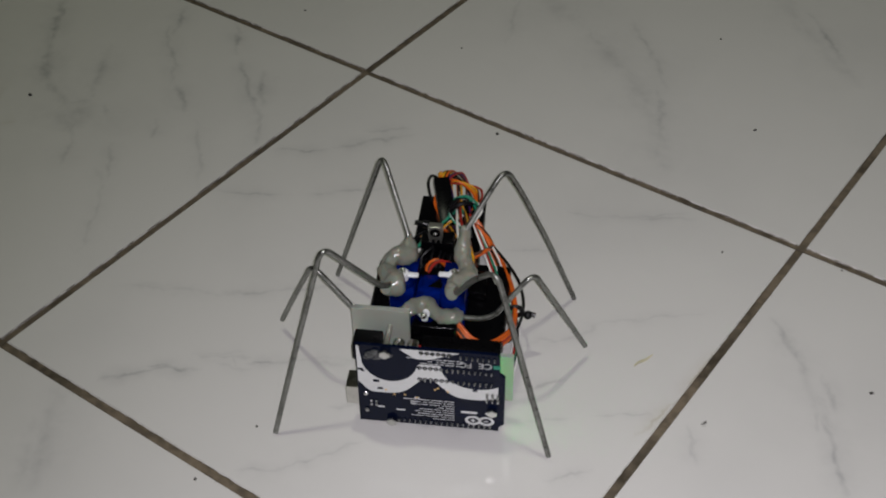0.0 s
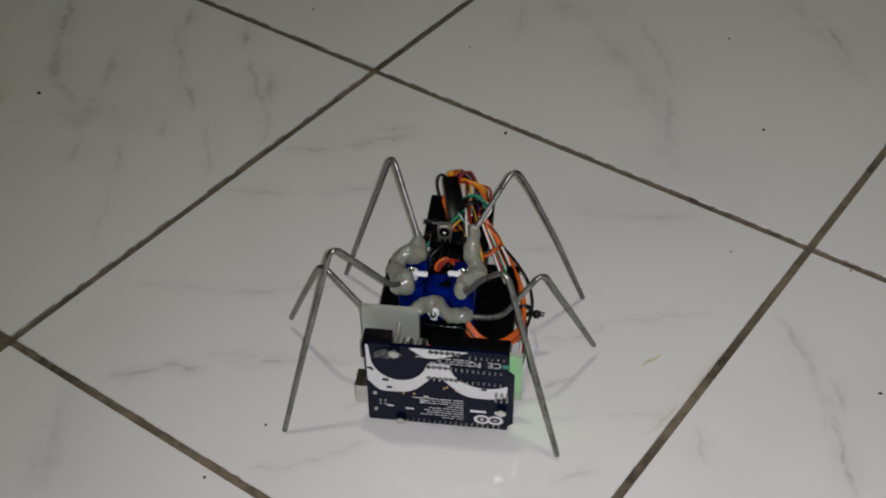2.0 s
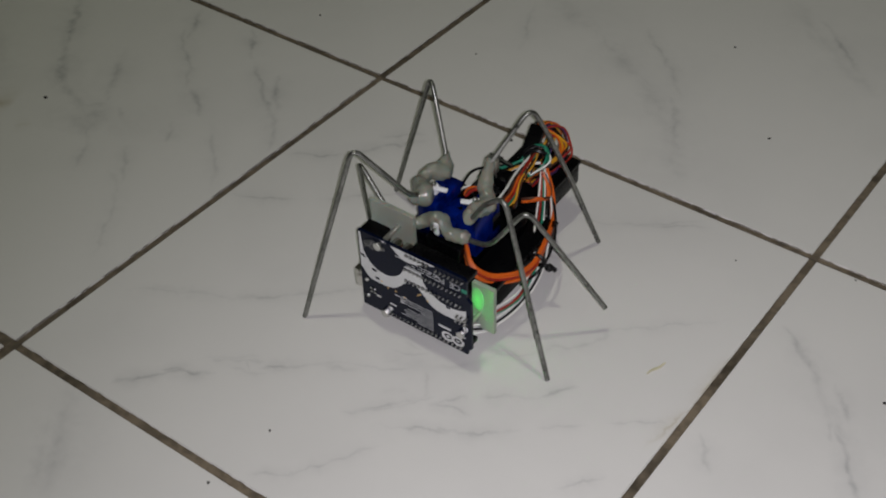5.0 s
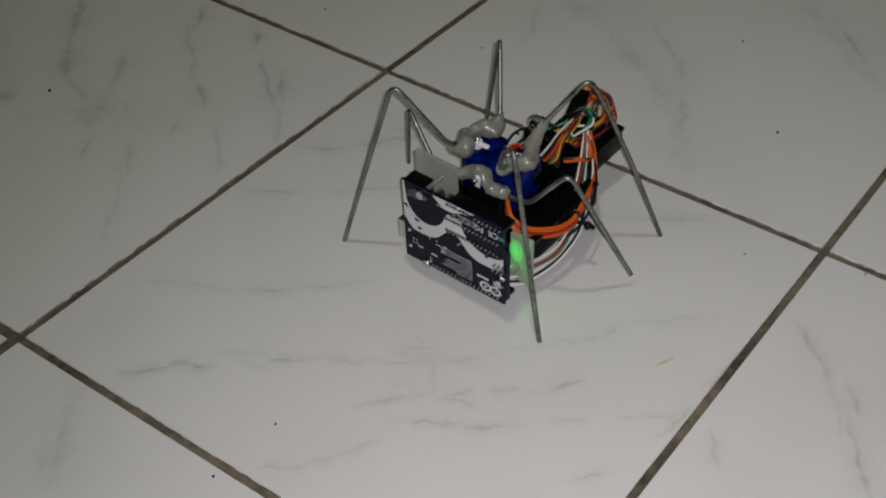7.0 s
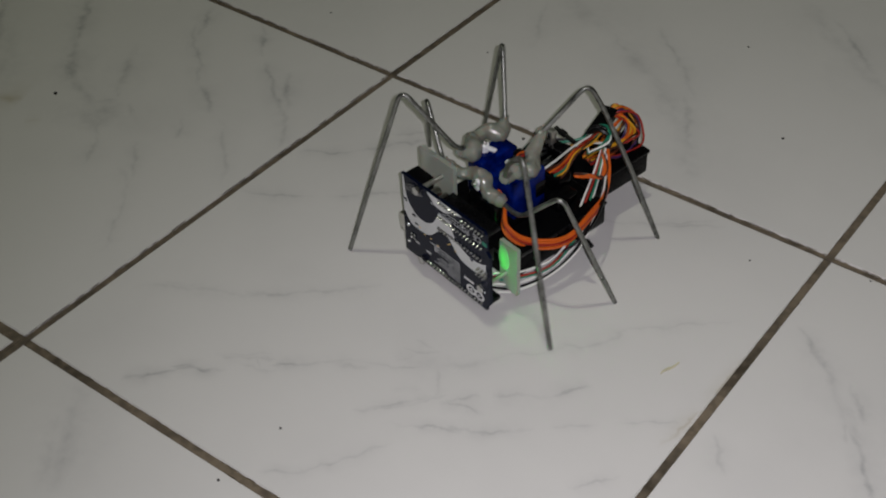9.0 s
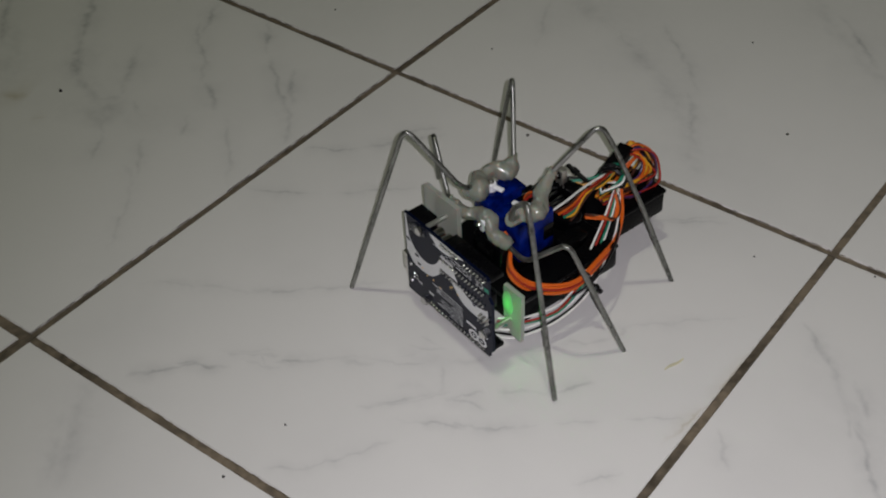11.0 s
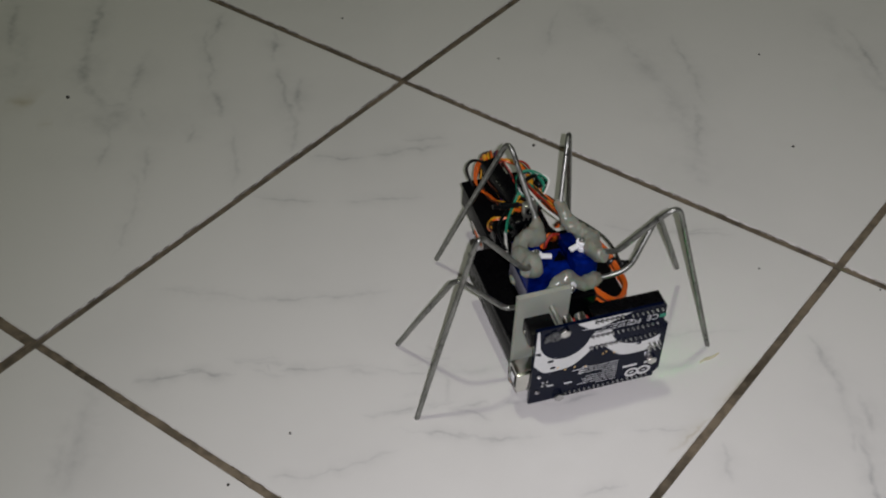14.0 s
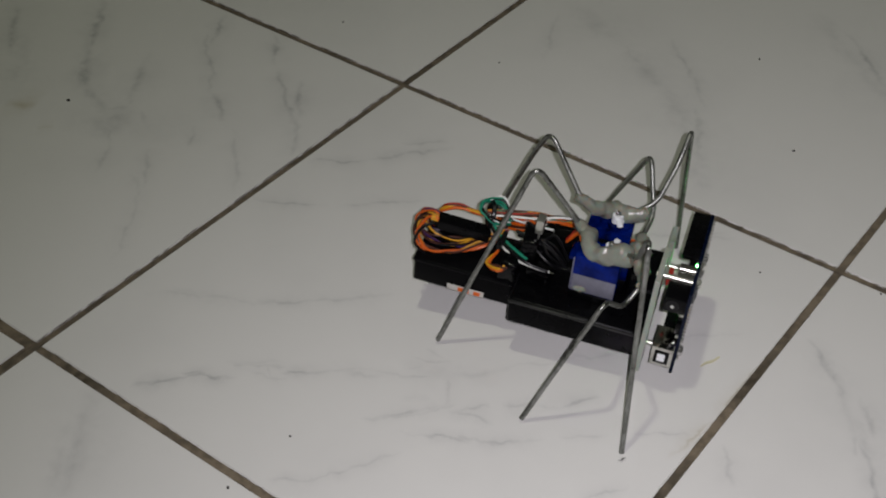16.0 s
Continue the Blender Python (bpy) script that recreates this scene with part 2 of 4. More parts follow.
VEINS_EAST = [
    (0.334, -0.074, -43, 0.046, 0.0022, 0.42), (0.357, -0.098, -51, 0.040, 0.0030, 0.36), (0.366, -0.105, -45, 0.034, 0.0030, 0.34),
    (0.382, -0.128, -52, 0.058, 0.0026, 0.44), (0.372, -0.112, -45, 0.048, 0.0080, 0.14)]
VEINS_SOUTH = [
    (0.068, -0.336, -55, 0.080, 0.0070, 0.26), (0.067, -0.349, -52, 0.060, 0.0060, 0.18)]
VEINS_NORTHWEST_FINE = [
    (-0.116, -0.152, -42, 0.039, 0.0030, 0.26), (-0.097, -0.174, -54, 0.039, 0.0024, 0.24), (-0.109, -0.131, -36, 0.019, 0.0026, 0.26), (-0.060, -0.182, -33, 0.028, 0.0022, 0.22),
    (-0.128, -0.133, 45, 0.024, 0.0034, 0.30), (-0.204, -0.094, -46, 0.059, 0.0050, 0.18), (-0.128, -0.123, -89, 0.007, 0.0016, 0.42)]
VEINS_NORTHEAST_FINE = [
    (0.069, 0.138, -25, 0.083, 0.0100, 0.20), (0.119, 0.111, -32, 0.084, 0.0090, 0.22), (0.162, 0.079, -40, 0.070, 0.0100, 0.20), (0.197, 0.039, -59, 0.082, 0.0090, 0.18),
    (0.197, 0.037, -56, 0.039, 0.0022, 0.20), (0.135, 0.105, -30, 0.045, 0.0018, 0.20), (0.207, 0.222, -41, 0.091, 0.0090, 0.18), (0.249, 0.187, -37, 0.066, 0.0080, 0.18),
    (0.202, -0.037, 29, 0.044, 0.0014, 0.28), (0.229, -0.021, 33, 0.050, 0.0014, 0.24), (0.188, -0.086, 29, 0.041, 0.0014, 0.18)]
VEINS_FRONT_FINE = [
    (0.100, -0.247, 38, 0.027, 0.0013, 0.36), (0.108, -0.248, -22, 0.013, 0.0012, 0.30), (0.114, -0.250, 29, 0.016, 0.0013, 0.34), (0.141, -0.222, 41, 0.031, 0.0014, 0.34),
    (0.157, -0.214, 16, 0.023, 0.0013, 0.30), (0.171, -0.206, 45, 0.022, 0.0013, 0.28), (0.170, -0.190, 23, 0.024, 0.0013, 0.26), (0.169, -0.185, -5, 0.015, 0.0011, 0.22),
    (0.166, -0.201, 57, 0.012, 0.0011, 0.24), (0.178, -0.235, 45, 0.031, 0.0016, 0.28), (0.192, -0.219, 53, 0.029, 0.0014, 0.30), (0.180, -0.218, 30, 0.019, 0.0030, 0.16),
    (0.194, -0.185, 48, 0.033, 0.0022, 0.22), (0.213, -0.164, 50, 0.043, 0.0014, 0.22), (0.225, -0.217, 40, 0.047, 0.0016, 0.30), (0.206, -0.207, 53, 0.021, 0.0014, 0.28),
    (0.288, -0.166, 36, 0.035, 0.0011, 0.26), (0.286, -0.213, 53, 0.028, 0.0014, 0.24), (0.080, -0.274, 32, 0.015, 0.0012, 0.34), (0.077, -0.206, 35, 0.027, 0.0014, 0.30),
    (0.037, -0.229, 29, 0.030, 0.0030, 0.18)]
VEINS_SOUTHEAST_FINE = [
    (0.365, -0.094, -57, 0.031, 0.0020, 0.32), (0.366, -0.113, -75, 0.020, 0.0020, 0.30), (0.366, -0.107, 36, 0.007, 0.0016, 0.32), (0.346, -0.085, -54, 0.032, 0.0034, 0.26),
    (0.382, -0.128, -53, 0.023, 0.0024, 0.30), (0.324, -0.163, -43, 0.028, 0.0016, 0.26)]
# two brown stains, and between them a thin yellowish streak along the joint
STAINS_AND_STREAK = [(-0.183, -0.167, 20, 0.022, 0.006, 0.5), (0.3045, -0.137, 87, 0.085, 0.0012, 0.55), (-0.15, -0.175, 40, 0.012, 0.002, 0.4)]
VEINS = VEINS_MIDDLE + VEINS_MIDDLE_MORE + VEINS_WEST + VEINS_WEST_MORE + VEINS_NORTH + VEINS_EAST + VEINS_SOUTH
VEINS += VEINS_NORTHWEST_FINE + VEINS_NORTHEAST_FINE + VEINS_FRONT_FINE + VEINS_SOUTHEAST_FINE


def on_tile(rows):
    """The streaks sorted by the column and row of the tile that carries them."""
    found = collections.defaultdict(list)
    for row in rows:
        found[math.floor(row[0] / PITCH), math.floor(row[1] / PITCH)].append(row)
    return found


VEINS_ON, STAINS_AND_STREAK_ON = on_tile(VEINS), on_tile(STAINS_AND_STREAK)
TILE = tile_material()
PRINTS = {k: tile_material(VEINS_ON[k], STAINS_AND_STREAK_ON[k]) for k in sorted(set(VEINS_ON) | set(STAINS_AND_STREAK_ON))}

# ---- building blocks; robot parts are drawn in millimetres from the middle of its circuit board ----
BASE = Vector((-3, 50, -36))
ORIGIN = {}


def thing(name, label, category, kind="", group=""):
    return tagged(new(name), label, category, group, kind)


def part(name, bm, mat, parent, label="", smooth=True):
    org = ORIGIN[parent.name]
    for v in bm.verts:
        v.co = (v.co - org) * 0.001
    bmesh.ops.recalc_face_normals(bm, faces=bm.faces)
    me = bpy.data.meshes.new(name)
    bm.to_mesh(me)
    bm.free()
    if smooth:
        me.polygons.foreach_set("use_smooth", [True] * len(me.polygons))
        me.set_sharp_from_angle(angle=radians(38))
    me.materials.append(mat)
    ob = new(name, me)
    ob.parent = parent
    ORIGIN[ob.name] = org
    return tagged(ob, label)


def box(x0, x1, y0, y1, z0, z1, bevel=0.6, bm=None, segments=2, m=None):
    bm = bm or bmesh.new()
    mat = Matrix.Translation(((x0 + x1) / 2, (y0 + y1) / 2, (z0 + z1) / 2)) @ Matrix.Diagonal((x1 - x0, y1 - y0, z1 - z0, 1))
    got = bmesh.ops.create_cube(bm, size=1, matrix=(m @ mat) if m else mat)
    if bevel:
        es = list({e for v in got["verts"] for e in v.link_edges})
        bmesh.ops.bevel(bm, geom=es, offset=bevel, segments=segments, affect="EDGES", profile=0.5)
    return bm


def rod(a, b, r, bm=None, n=16, r2=None, bevel=0.0):
    bm = bm or bmesh.new()
    a, b = Vector(a), Vector(b)
    m = Matrix.Translation((a + b) / 2) @ (b - a).to_track_quat("Z", "Y").to_matrix().to_4x4()
    bmesh.ops.create_cone(bm, cap_ends=True, segments=n, radius1=r, radius2=r if r2 is None else r2, depth=(b - a).length, matrix=m)
    return bm


def ball(c, r, bm=None, u=12, v=8, squash=(1, 1, 1)):
    bm = bm or bmesh.new()
    bmesh.ops.create_uvsphere(bm, u_segments=u, v_segments=v, radius=r, matrix=Matrix.Translation(c) @ Matrix.Diagonal((*squash, 1)))
    return bm


def smooth_path(pts, steps=8):
    """A smooth curve through the points (Catmull-Rom)."""
    p = [Vector(q) for q in pts]
    p = [2 * p[0] - p[1]] + p + [2 * p[-1] - p[-2]]
    out = []
    for i in range(1, len(p) - 2):
        for k in range(steps):
            t = k / steps
            out.append(0.5 * (2 * p[i] + (p[i + 1] - p[i - 1]) * t + (2 * p[i - 1] - 5 * p[i] + 4 * p[i + 1] - p[i + 2]) * t * t
                              + (3 * p[i] - p[i - 1] - 3 * p[i + 1] + p[i + 2]) * t ** 3))
    return out + [p[-2]]


def bent_path(pts, radius=6.0, steps=7):
    """Straight runs with rounded bends at the inner points."""
    p = [Vector(q) for q in pts]
    out = [p[0]]
    for a, b, c in zip(p, p[1:], p[2:]):
        r = min(radius, 0.45 * (a - b).length, 0.45 * (c - b).length)
        s, e = b + (a - b).normalized() * r, b + (c - b).normalized() * r
        for k in range(steps + 1):
            t = k / steps
            out.append((1 - t) ** 2 * s + 2 * t * (1 - t) * b + t * t * e)
    return out + [p[-1]]


def tube(path, radius, bm=None, n=8):
    """A round bar along the path; radius may be a function of 0..1."""
    bm = bm or bmesh.new()
    rings, normal = [], None
    for i, p in enumerate(path):
        d = (path[min(i + 1, len(path) - 1)] - path[max(i - 1, 0)]).normalized()
        if normal is None:
            normal = d.orthogonal().normalized()
        normal = (normal - d * normal.dot(d)).normalized()
        side = d.cross(normal)
        r = radius(i / (len(path) - 1)) if callable(radius) else radius
        rings.append([bm.verts.new(p + r * (math.cos(2 * math.pi * k / n) * normal + math.sin(2 * math.pi * k / n) * side)) for k in range(n)])
    for a, b in zip(rings, rings[1:]):
        for k in range(n):
            bm.faces.new((a[k], a[(k + 1) % n], b[(k + 1) % n], b[k]))
    bm.faces.new(rings[0][::-1])
    bm.faces.new(rings[-1])
    return bm


def lumpy(bm, amount, scale, seed):
    bm.normal_update()
    for v in bm.verts:
        v.co += v.normal * amount * noise.noise(v.co * scale + Vector((seed, seed * 2.3, 0)))
    return bm


def sheet(outline, y0, y1, bm=None):
    """A flat plate from an outline in x and z, from y0 to y1."""
    bm = bm or bmesh.new()
    low, high = [bm.verts.new((x, y0, z)) for x, z in outline], [bm.verts.new((x, y1, z)) for x, z in outline]
    bm.faces.new(low)
    bm.faces.new(high[::-1])
    for i in range(len(outline)):
        j = (i + 1) % len(outline)
        bm.faces.new((low[j], low[i], high[i], high[j]))
    return bm


# ---- room ----
def make_room():
    floor = thing("floor", "white marbled glazed floor tiles with dirty brown grout", "floor", "structure")
    ORIGIN[floor.name] = Vector()
    x0, x1, y0, y1 = -2.0, 2.0, -2.0, 2.0
    part("grout", box(x0 * 1000, x1 * 1000, y0 * 1000, y1 * 1000, -30, -1.1, 0), GROUT, floor)
    # unseen walls and ceiling, added to close the room and give grey reflections
    for name, (ax, bx, ay, by) in {"wall_north": (x0, x1, y1, y1 + 0.1), "wall_south": (x0, x1, y0 - 0.1, y0),
                                   "wall_east": (x1, x1 + 0.1, y0, y1), "wall_west": (x0 - 0.1, x0, y0, y1)}.items():
        me = bpy.data.meshes.new(name)
        bm = box(ax, bx, ay, by, 0.0, 2.6, 0)
        bm.to_mesh(me)
        bm.free()
        me.materials.append(PLASTER)
        tagged(new(name, me), "plain pale plaster wall added out of view", "wall", "", "structure")
    me = bpy.data.meshes.new("ceiling")
    bm = box(x0, x1, y0, y1, 2.6, 2.7, 0)
    bm.to_mesh(me)
    bm.free()
    me.materials.append(PLASTER)
    tagged(new("ceiling", me), "plain pale ceiling added out of view above the tiled floor", "ceiling", "", "structure")
    return floor


def make_crumbs(floor):
    """Ragged grout along the tile edges that the camera sees, one joined piece of stuff."""
    rnd = random.Random(11)
    bm = bmesh.new()
    edge = JOINT * 500
    for k in range(2200):
        along = rnd.uniform(-0.35, 0.5) * 1000
        line = rnd.choice((-1, 0, 0, 1, 1)) * PITCH * 1000
        off = rnd.choice((-1, 1)) * (edge - 0.26) + rnd.gauss(0, 0.05)
        r = rnd.uniform(0.08, 0.2)
        across = rnd.random() < 0.5
        x, y = (along, line + off) if across else (line + off, along * 1.1 - 60)
        m = Matrix.Translation((x, y, -0.36)) @ pose(0, 0, 0, 0, 0, rnd.gauss(0 if across else 90, 3)) @ Matrix.Diagonal((r * rnd.uniform(8, 30), r, 0.36, 1))
        bmesh.ops.create_icosphere(bm, subdivisions=1, radius=1.0, matrix=m)
    tagged(part("grout_crumb", bm, CRUMB, floor), kind="stuff")


# tiles laid a little out of line: column, row: millimetres along x and y
SHIFTS = {(-1, -1): (0.2, 0.0), (-1, 0): (-0.4, 0.0), (-1, -2): (-2.2, -1.6)}


def make_tiles(floor):
    half = (PITCH - JOINT) * 500
    bm = box(-half, half, -half, half, -8, 0, 0)
    top = [e for e in bm.edges if all(abs(v.co.z) < 0.01 for v in e.verts)]
    bmesh.ops.bevel(bm, geom=top, offset=0.5, segments=2, affect="EDGES")
    first = part("tile", bm, TILE, floor)
    me = first.data
    k = 0
    for i in range(-6, 6):
        for j in range(-6, 6):
            ob = first if k == 0 else new("tile", me)
            if (i, j) in PRINTS:
                ob.data = me.copy()
                ob.data.materials[0] = PRINTS[i, j]
            ob.parent = floor
            dx, dy = SHIFTS.get((i, j), (0, 0))
            ob.location = ((i + 0.5) * PITCH + dx * 0.001, (j + 0.5) * PITCH + dy * 0.001, random.uniform(-0.00015, 0.0))
            k += 1


# ---- the robot ----
LS, RS, MS = Vector((-18.4, 43.9, 31.7)), Vector((5.9, 45.9, 31.6)), Vector((-6.2, 25.7, 21.3))


def make_board(robot):
    left, top = -34.3, 26.65
    outline = [(0, 0), (64.5, 0), (66.0, 1.5), (66.0, 12.7), (68.6, 15.2), (68.6, 48.0), (66.0, 50.6), (66.0, 53.3), (0, 53.3)]
    board = part("circuit_board", sheet([(left + x, top - y) for x, y in outline], 0, 1.6), PCB, robot,
                 "navy blue microcontroller board with white wave print", False)
    # white wave with two dark ovals left free
    bm = bmesh.new()
    n = 56

    def low(u):
        return 0.60 - 0.23 * math.exp(-((u - 0.5) / 0.13) ** 2) - 0.13 * math.exp(-(u / 0.06) ** 2) - 0.05 * math.exp(-((u - 1) / 0.08) ** 2)

    def oval(u, c, w, mid, tall):
        k = 1 - ((u - c) / w) ** 2
        return mid + tall * math.sqrt(k) if k > 0 else None

    def quad(bm, u0, u1, a0, b0, a1, b1, lift):
        q = [(u0, a0), (u1, a1), (u1, b1), (u0, b0)]
        bm.faces.new([bm.verts.new((left + 66.0 * u, lift, top - 53.3 * v)) for u, v in q])

    def high(u):
        if u < 0.04:
            return 0.012
        k = oval(u, 0.235, 0.20, 0.15, 0.29) if u < 0.44 else oval(u, 0.84, 0.25, 0.20, 0.26)
        return 0.19 if k is None else max(k, 0.19)

    rag = random.Random(5)
    for i in range(n):
        u0, u1 = 0.008 + i / n * 0.985, 0.008 + (i + 1) / n * 0.985
        a0, a1 = high(u0 + 1e-6), high(u1 - 1e-6)
        quad(bm, u0, u1, a0, max(low(u0), a0), a1, max(low(u1), a1), -0.06)
    part("wave_print", bm, SILK, board, "white wave printed on the board", False)
    bm = bmesh.new()
    for i in range(14):
        u0, u1 = 0.31 + 0.41 * i / 14, 0.31 + 0.41 * (i + 1) / 14
        e = [min(0.115, (u - 0.30) * 1.0, (0.73 - u) * 0.5) for u in (u0, u1)]
        quad(bm, u0, u1, 0.012, 0.012 + e[0], 0.012, 0.012 + e[1], -0.06)
    part("edge_print", bm, SILK, board, "white printed wedge", False)
    # small print as plain bars
    bm = bmesh.new()

    def bar(u, v, w, h):
        x, z = left + 66 * u, top - 53.3 * v
        box(x - w / 2, x + w / 2, -0.1, -0.02, z - h / 2, z + h / 2, 0, bm)

    for k in range(9):
        right = 0.685
        for w in range(4):
            wide = rag.uniform(2.0, 6.5)
            if k in (0, 7) or right - wide / 66 > 0.36 + 0.16 * (k in (3, 8)):
                bar(right - wide / 132, 0.655 + 0.031 * k, wide, 0.3 if k % 3 else 0.42)
            right -= (wide + 0.7) / 66
    for u, w in ((0.945, 5.0), (0.79, 7.5)):
        bar(u, 0.775, w, 1.5)
    for k in range(3):
        right = 0.74
        for w in range(5):
            wide = rag.uniform(1.8, 5.5)
            bar(right - wide / 132, 0.115 + 0.03 * k, wide, 0.36)
            right -= (wide + 0.7) / 66
    bar(0.40, 0.685, 3.2, 0.7)
    bar(0.39, 0.715, 2.2, 0.9)
    tagged(part("small_print", bm, SILK, board, "small white unreadable print", False), kind="stuff")
    # maker's sign: two rings
    bm = bmesh.new()
    for dx in (-3.1, 3.1):
        c = Vector((left + 66 * 0.865 + dx, -0.12, top - 53.3 * 0.88))
        tube([c + Vector((3.1 * math.cos(a), 0, 2.5 * math.sin(a))) for a in [2 * math.pi * i / 24 for i in range(25)]], 0.75, bm, 6)
        box(c.x - 1.1, c.x + 1.1, -0.2, -0.02, c.z - 0.3, c.z + 0.3, 0, bm)
    box(left + 66 * 0.865 - 3.4, left + 66 * 0.865 - 2.8, -0.2, -0.02, top - 53.3 * 0.88 - 1.1, top - 53.3 * 0.88 + 1.1, 0, bm)
    for v in bm.verts:
        v.co.y = max(v.co.y, -0.2)
    part("maker_sign", bm, SILK, board, "two white rings", False)
    for text, u, v, size in (("CE", 0.90, 0.145, 5.2), ("FC", 0.765, 0.15, 4.8)):
        cu = bpy.data.curves.new("lettering", "FONT")
        cu.body, cu.size, cu.align_x, cu.align_y, cu.extrude = text, size, "CENTER", "CENTER", 0.05
        cu.offset = 0.1
        ob = new("lettering", cu)
        me = bpy.data.meshes.new_from_object(ob)
        bpy.data.objects.remove(ob)
        bm = bmesh.new()
        bm.from_mesh(me)
        for w in bm.verts:
            w.co = Vector((left + 66 * u - w.co.x, -0.1 - abs(w.co.z) * 0.2, top - 53.3 * v - w.co.y))
        part("lettering", bm, SILK, board, "white printed letters", False)
    # solder joints, row by row
    ring = bmesh.new()
    for x0, z, count in ((-15.5, -24.1, 18), (-4.0, 24.3, 6), (14.0, 23.6, 7), (-5.0, 14.2, 14), (-5.0, 6.4, 14)):
        for i in range(count):
            x = x0 + i * 2.54
            rod((x, -0.13, z), (x, -0.01, z), 1.2, ring, 12)
            part("solder_joint", rod((x, -1.5, z), (x, -0.05, z), 0.28, None, 8, 0.78), SILVER, board)
    tagged(part("pad_ring", ring, PCB, board, "bare dark rings round the solder joints", False), kind="stuff")
    for x, z, r in ((-30.6, -6.8, 1.25), (-30.6, -18.4, 1.25), (-28.2, -11.8, 0.75), (-25.9, -11.8, 0.75), (-28.2, -14.2, 0.75), (-25.9, -14.2, 0.75)):
        part("solder_joint", ball((x, -0.2, z), r, None, 8, 6, (1, 0.9, 1)), SILVER, board)
    for x in (26.2, 28.7, 31.2):
        for z in (-0.4, -3.4):
            part("pin_tip", rod((x, -2.6, z), (x, 0, z), 0.4, None, 8, 1.0), SILVER, board)
    # vias and bare spots along the wave's edge
    for k, (u, v, w) in enumerate(((0.135, 0.45, 1.5), (0.03, 0.31, 1.2), (0.16, 0.545, 1.3), (0.045, 0.33, 0.8), (0.47, 0.44, 1.2), (0.60, 0.50, 1.4), (0.83, 0.475, 1.2), (0.55, 0.15, 1.0), (0.30, 0.03, 1.3))):
        x, z = left + 66 * u, top - 53.3 * v
        part("bare_spot", box(x - w, x + w, -0.14, -0.02, z - w * 0.55, z + w * 0.55, 0), PCB, board)
    for u, v in ((0.26, 0.61), (0.335, 0.605), (0.20, 0.56), (0.55, 0.505), (0.64, 0.52), (0.42, 0.63), (0.57, 0.485)):
        x, z = left + 66 * u, top - 53.3 * v
        part("via", rod((x, -0.2, z), (x, -0.02, z), 0.55, None, 10), COPPER, board)
    for u, v, w in ((0.16, 0.795, 3.0), (0.30, 0.815, 4.0), (0.42, 0.635, 2.4)):
        x, z = left + 66 * u, top - 53.3 * v
        part("print_mark", box(x - w / 2, x + w / 2, -0.1, -0.02, z - 0.5, z + 0.5, 0), SILK, board)
    part("indicator", box(left + 66 * 0.955, left + 66 * 1.005, -0.1, -0.02, top - 53.3 * 0.175, top - 53.3 * 0.13, 0), GREEN, board, "small green spot")
    # components on the far face
    def header(x0, x1, z):
        bm = box(x0, x1, 1.6, 10.1, z - 1.25, z + 1.25, 0.15)
        for i in range(int((x1 - x0) / 2.54)):
            c = x0 + 1.3 + i * 2.54
            box(c - 0.5, c + 0.5, 10.0, 10.3, z - 0.5, z + 0.5, 0, bm)
        part("pin_header", bm, JACK, board)
    header(-16.5, 31, -24.1)
    header(-4.5, 31.5, 24.1)
    usb = part("usb_socket", box(-40.6, -24.5, 1.7, 12.4, -17.5, -5.5, 0.5), CHROME, board, "nickel-plated square socket")
    part("socket_tongue", box(-41.3, -40.8, 5.2, 9.0, -13.8, -9.2, 0.1), HORN, usb)
    for z in (-15.0, -8.0):
        part("spring_slot", box(-37, -31, 12.3, 12.6, z - 0.8, z + 0.8, 0.1), JACK, usb)
    for k, (x, z, w, h, d, mat) in enumerate(((-30, 2, 6, 7, 2.6, JACK), (-30, 9.5, 5, 3, 2.2, JACK), (-24, 4, 3, 3, 2, SHELL), (-31.5, -2.8, 3, 2, 1.6, SHELL), (-33, 12.2, 1.8, 1.8, 2, SHELL),
                                             (-26, 10, 2, 4, 1.4, JACK), (-20, -2, 7, 7, 1.8, JACK), (-14, -18, 4, 2, 1.5, SHELL), (8, -12, 12, 5, 2.4, JACK), (20, -3, 3, 2, 1.5, SHELL))):
        part("component", box(x - w / 2, x + w / 2, 1.6, 1.6 + d, z - h / 2, z + h / 2, 0.25), mat, board)
    part("socket_mouth", box(-40.9, -40.5, 3.4, 10.6, -15.6, -7.4, 0.1), JACK, usb)
    jack = part("power_jack", box(-36.1, -23, 1.7, 12.6, 14.5, 23.4, 0.6), JACK, board, "black round power socket")
    part("jack_hole", rod((-36.3, 8, 19), (-36.0, 8, 19), 3.3, None, 18), DARKWIRE, jack)
    part("jack_pin", rod((-36.9, 8, 19), (-36.0, 8, 19), 1.0, None, 10), SILVER, jack)
    for x, y, z in ((-15.5, 0, 20), (-8.8, 0, 20)):
        part("capacitor", rod((x, 1.6, z), (x, 9.5, z), 2.7, None, 18), CHROME, board)
    part("chip", box(-4, 31, 2.2, 6.0, 4.6, 13.6, 0.4), JACK, board)
    part("module", box(-12, -2, 12.0, 14.5, 9.5, 13.5, 0.4), RED, board, "small red circuit module")
    part("crystal", box(-13, -9, 1.6, 5, -8, 3, 1.2), SHELL, board)
    # bolts through the corners
    for x, z, y1 in ((-20.5, 23.0, 19.5), (-19.0, -24.5, 18), (28.6, -12.2, 18)):
        bolt = part("bolt", rod((x, -1.8, z), (x, y1, z), 1.4, None, 14), SHELL, board)
        bm = rod((x, -2.4, z), (x, -0.1, z), 2.7, None, 6)
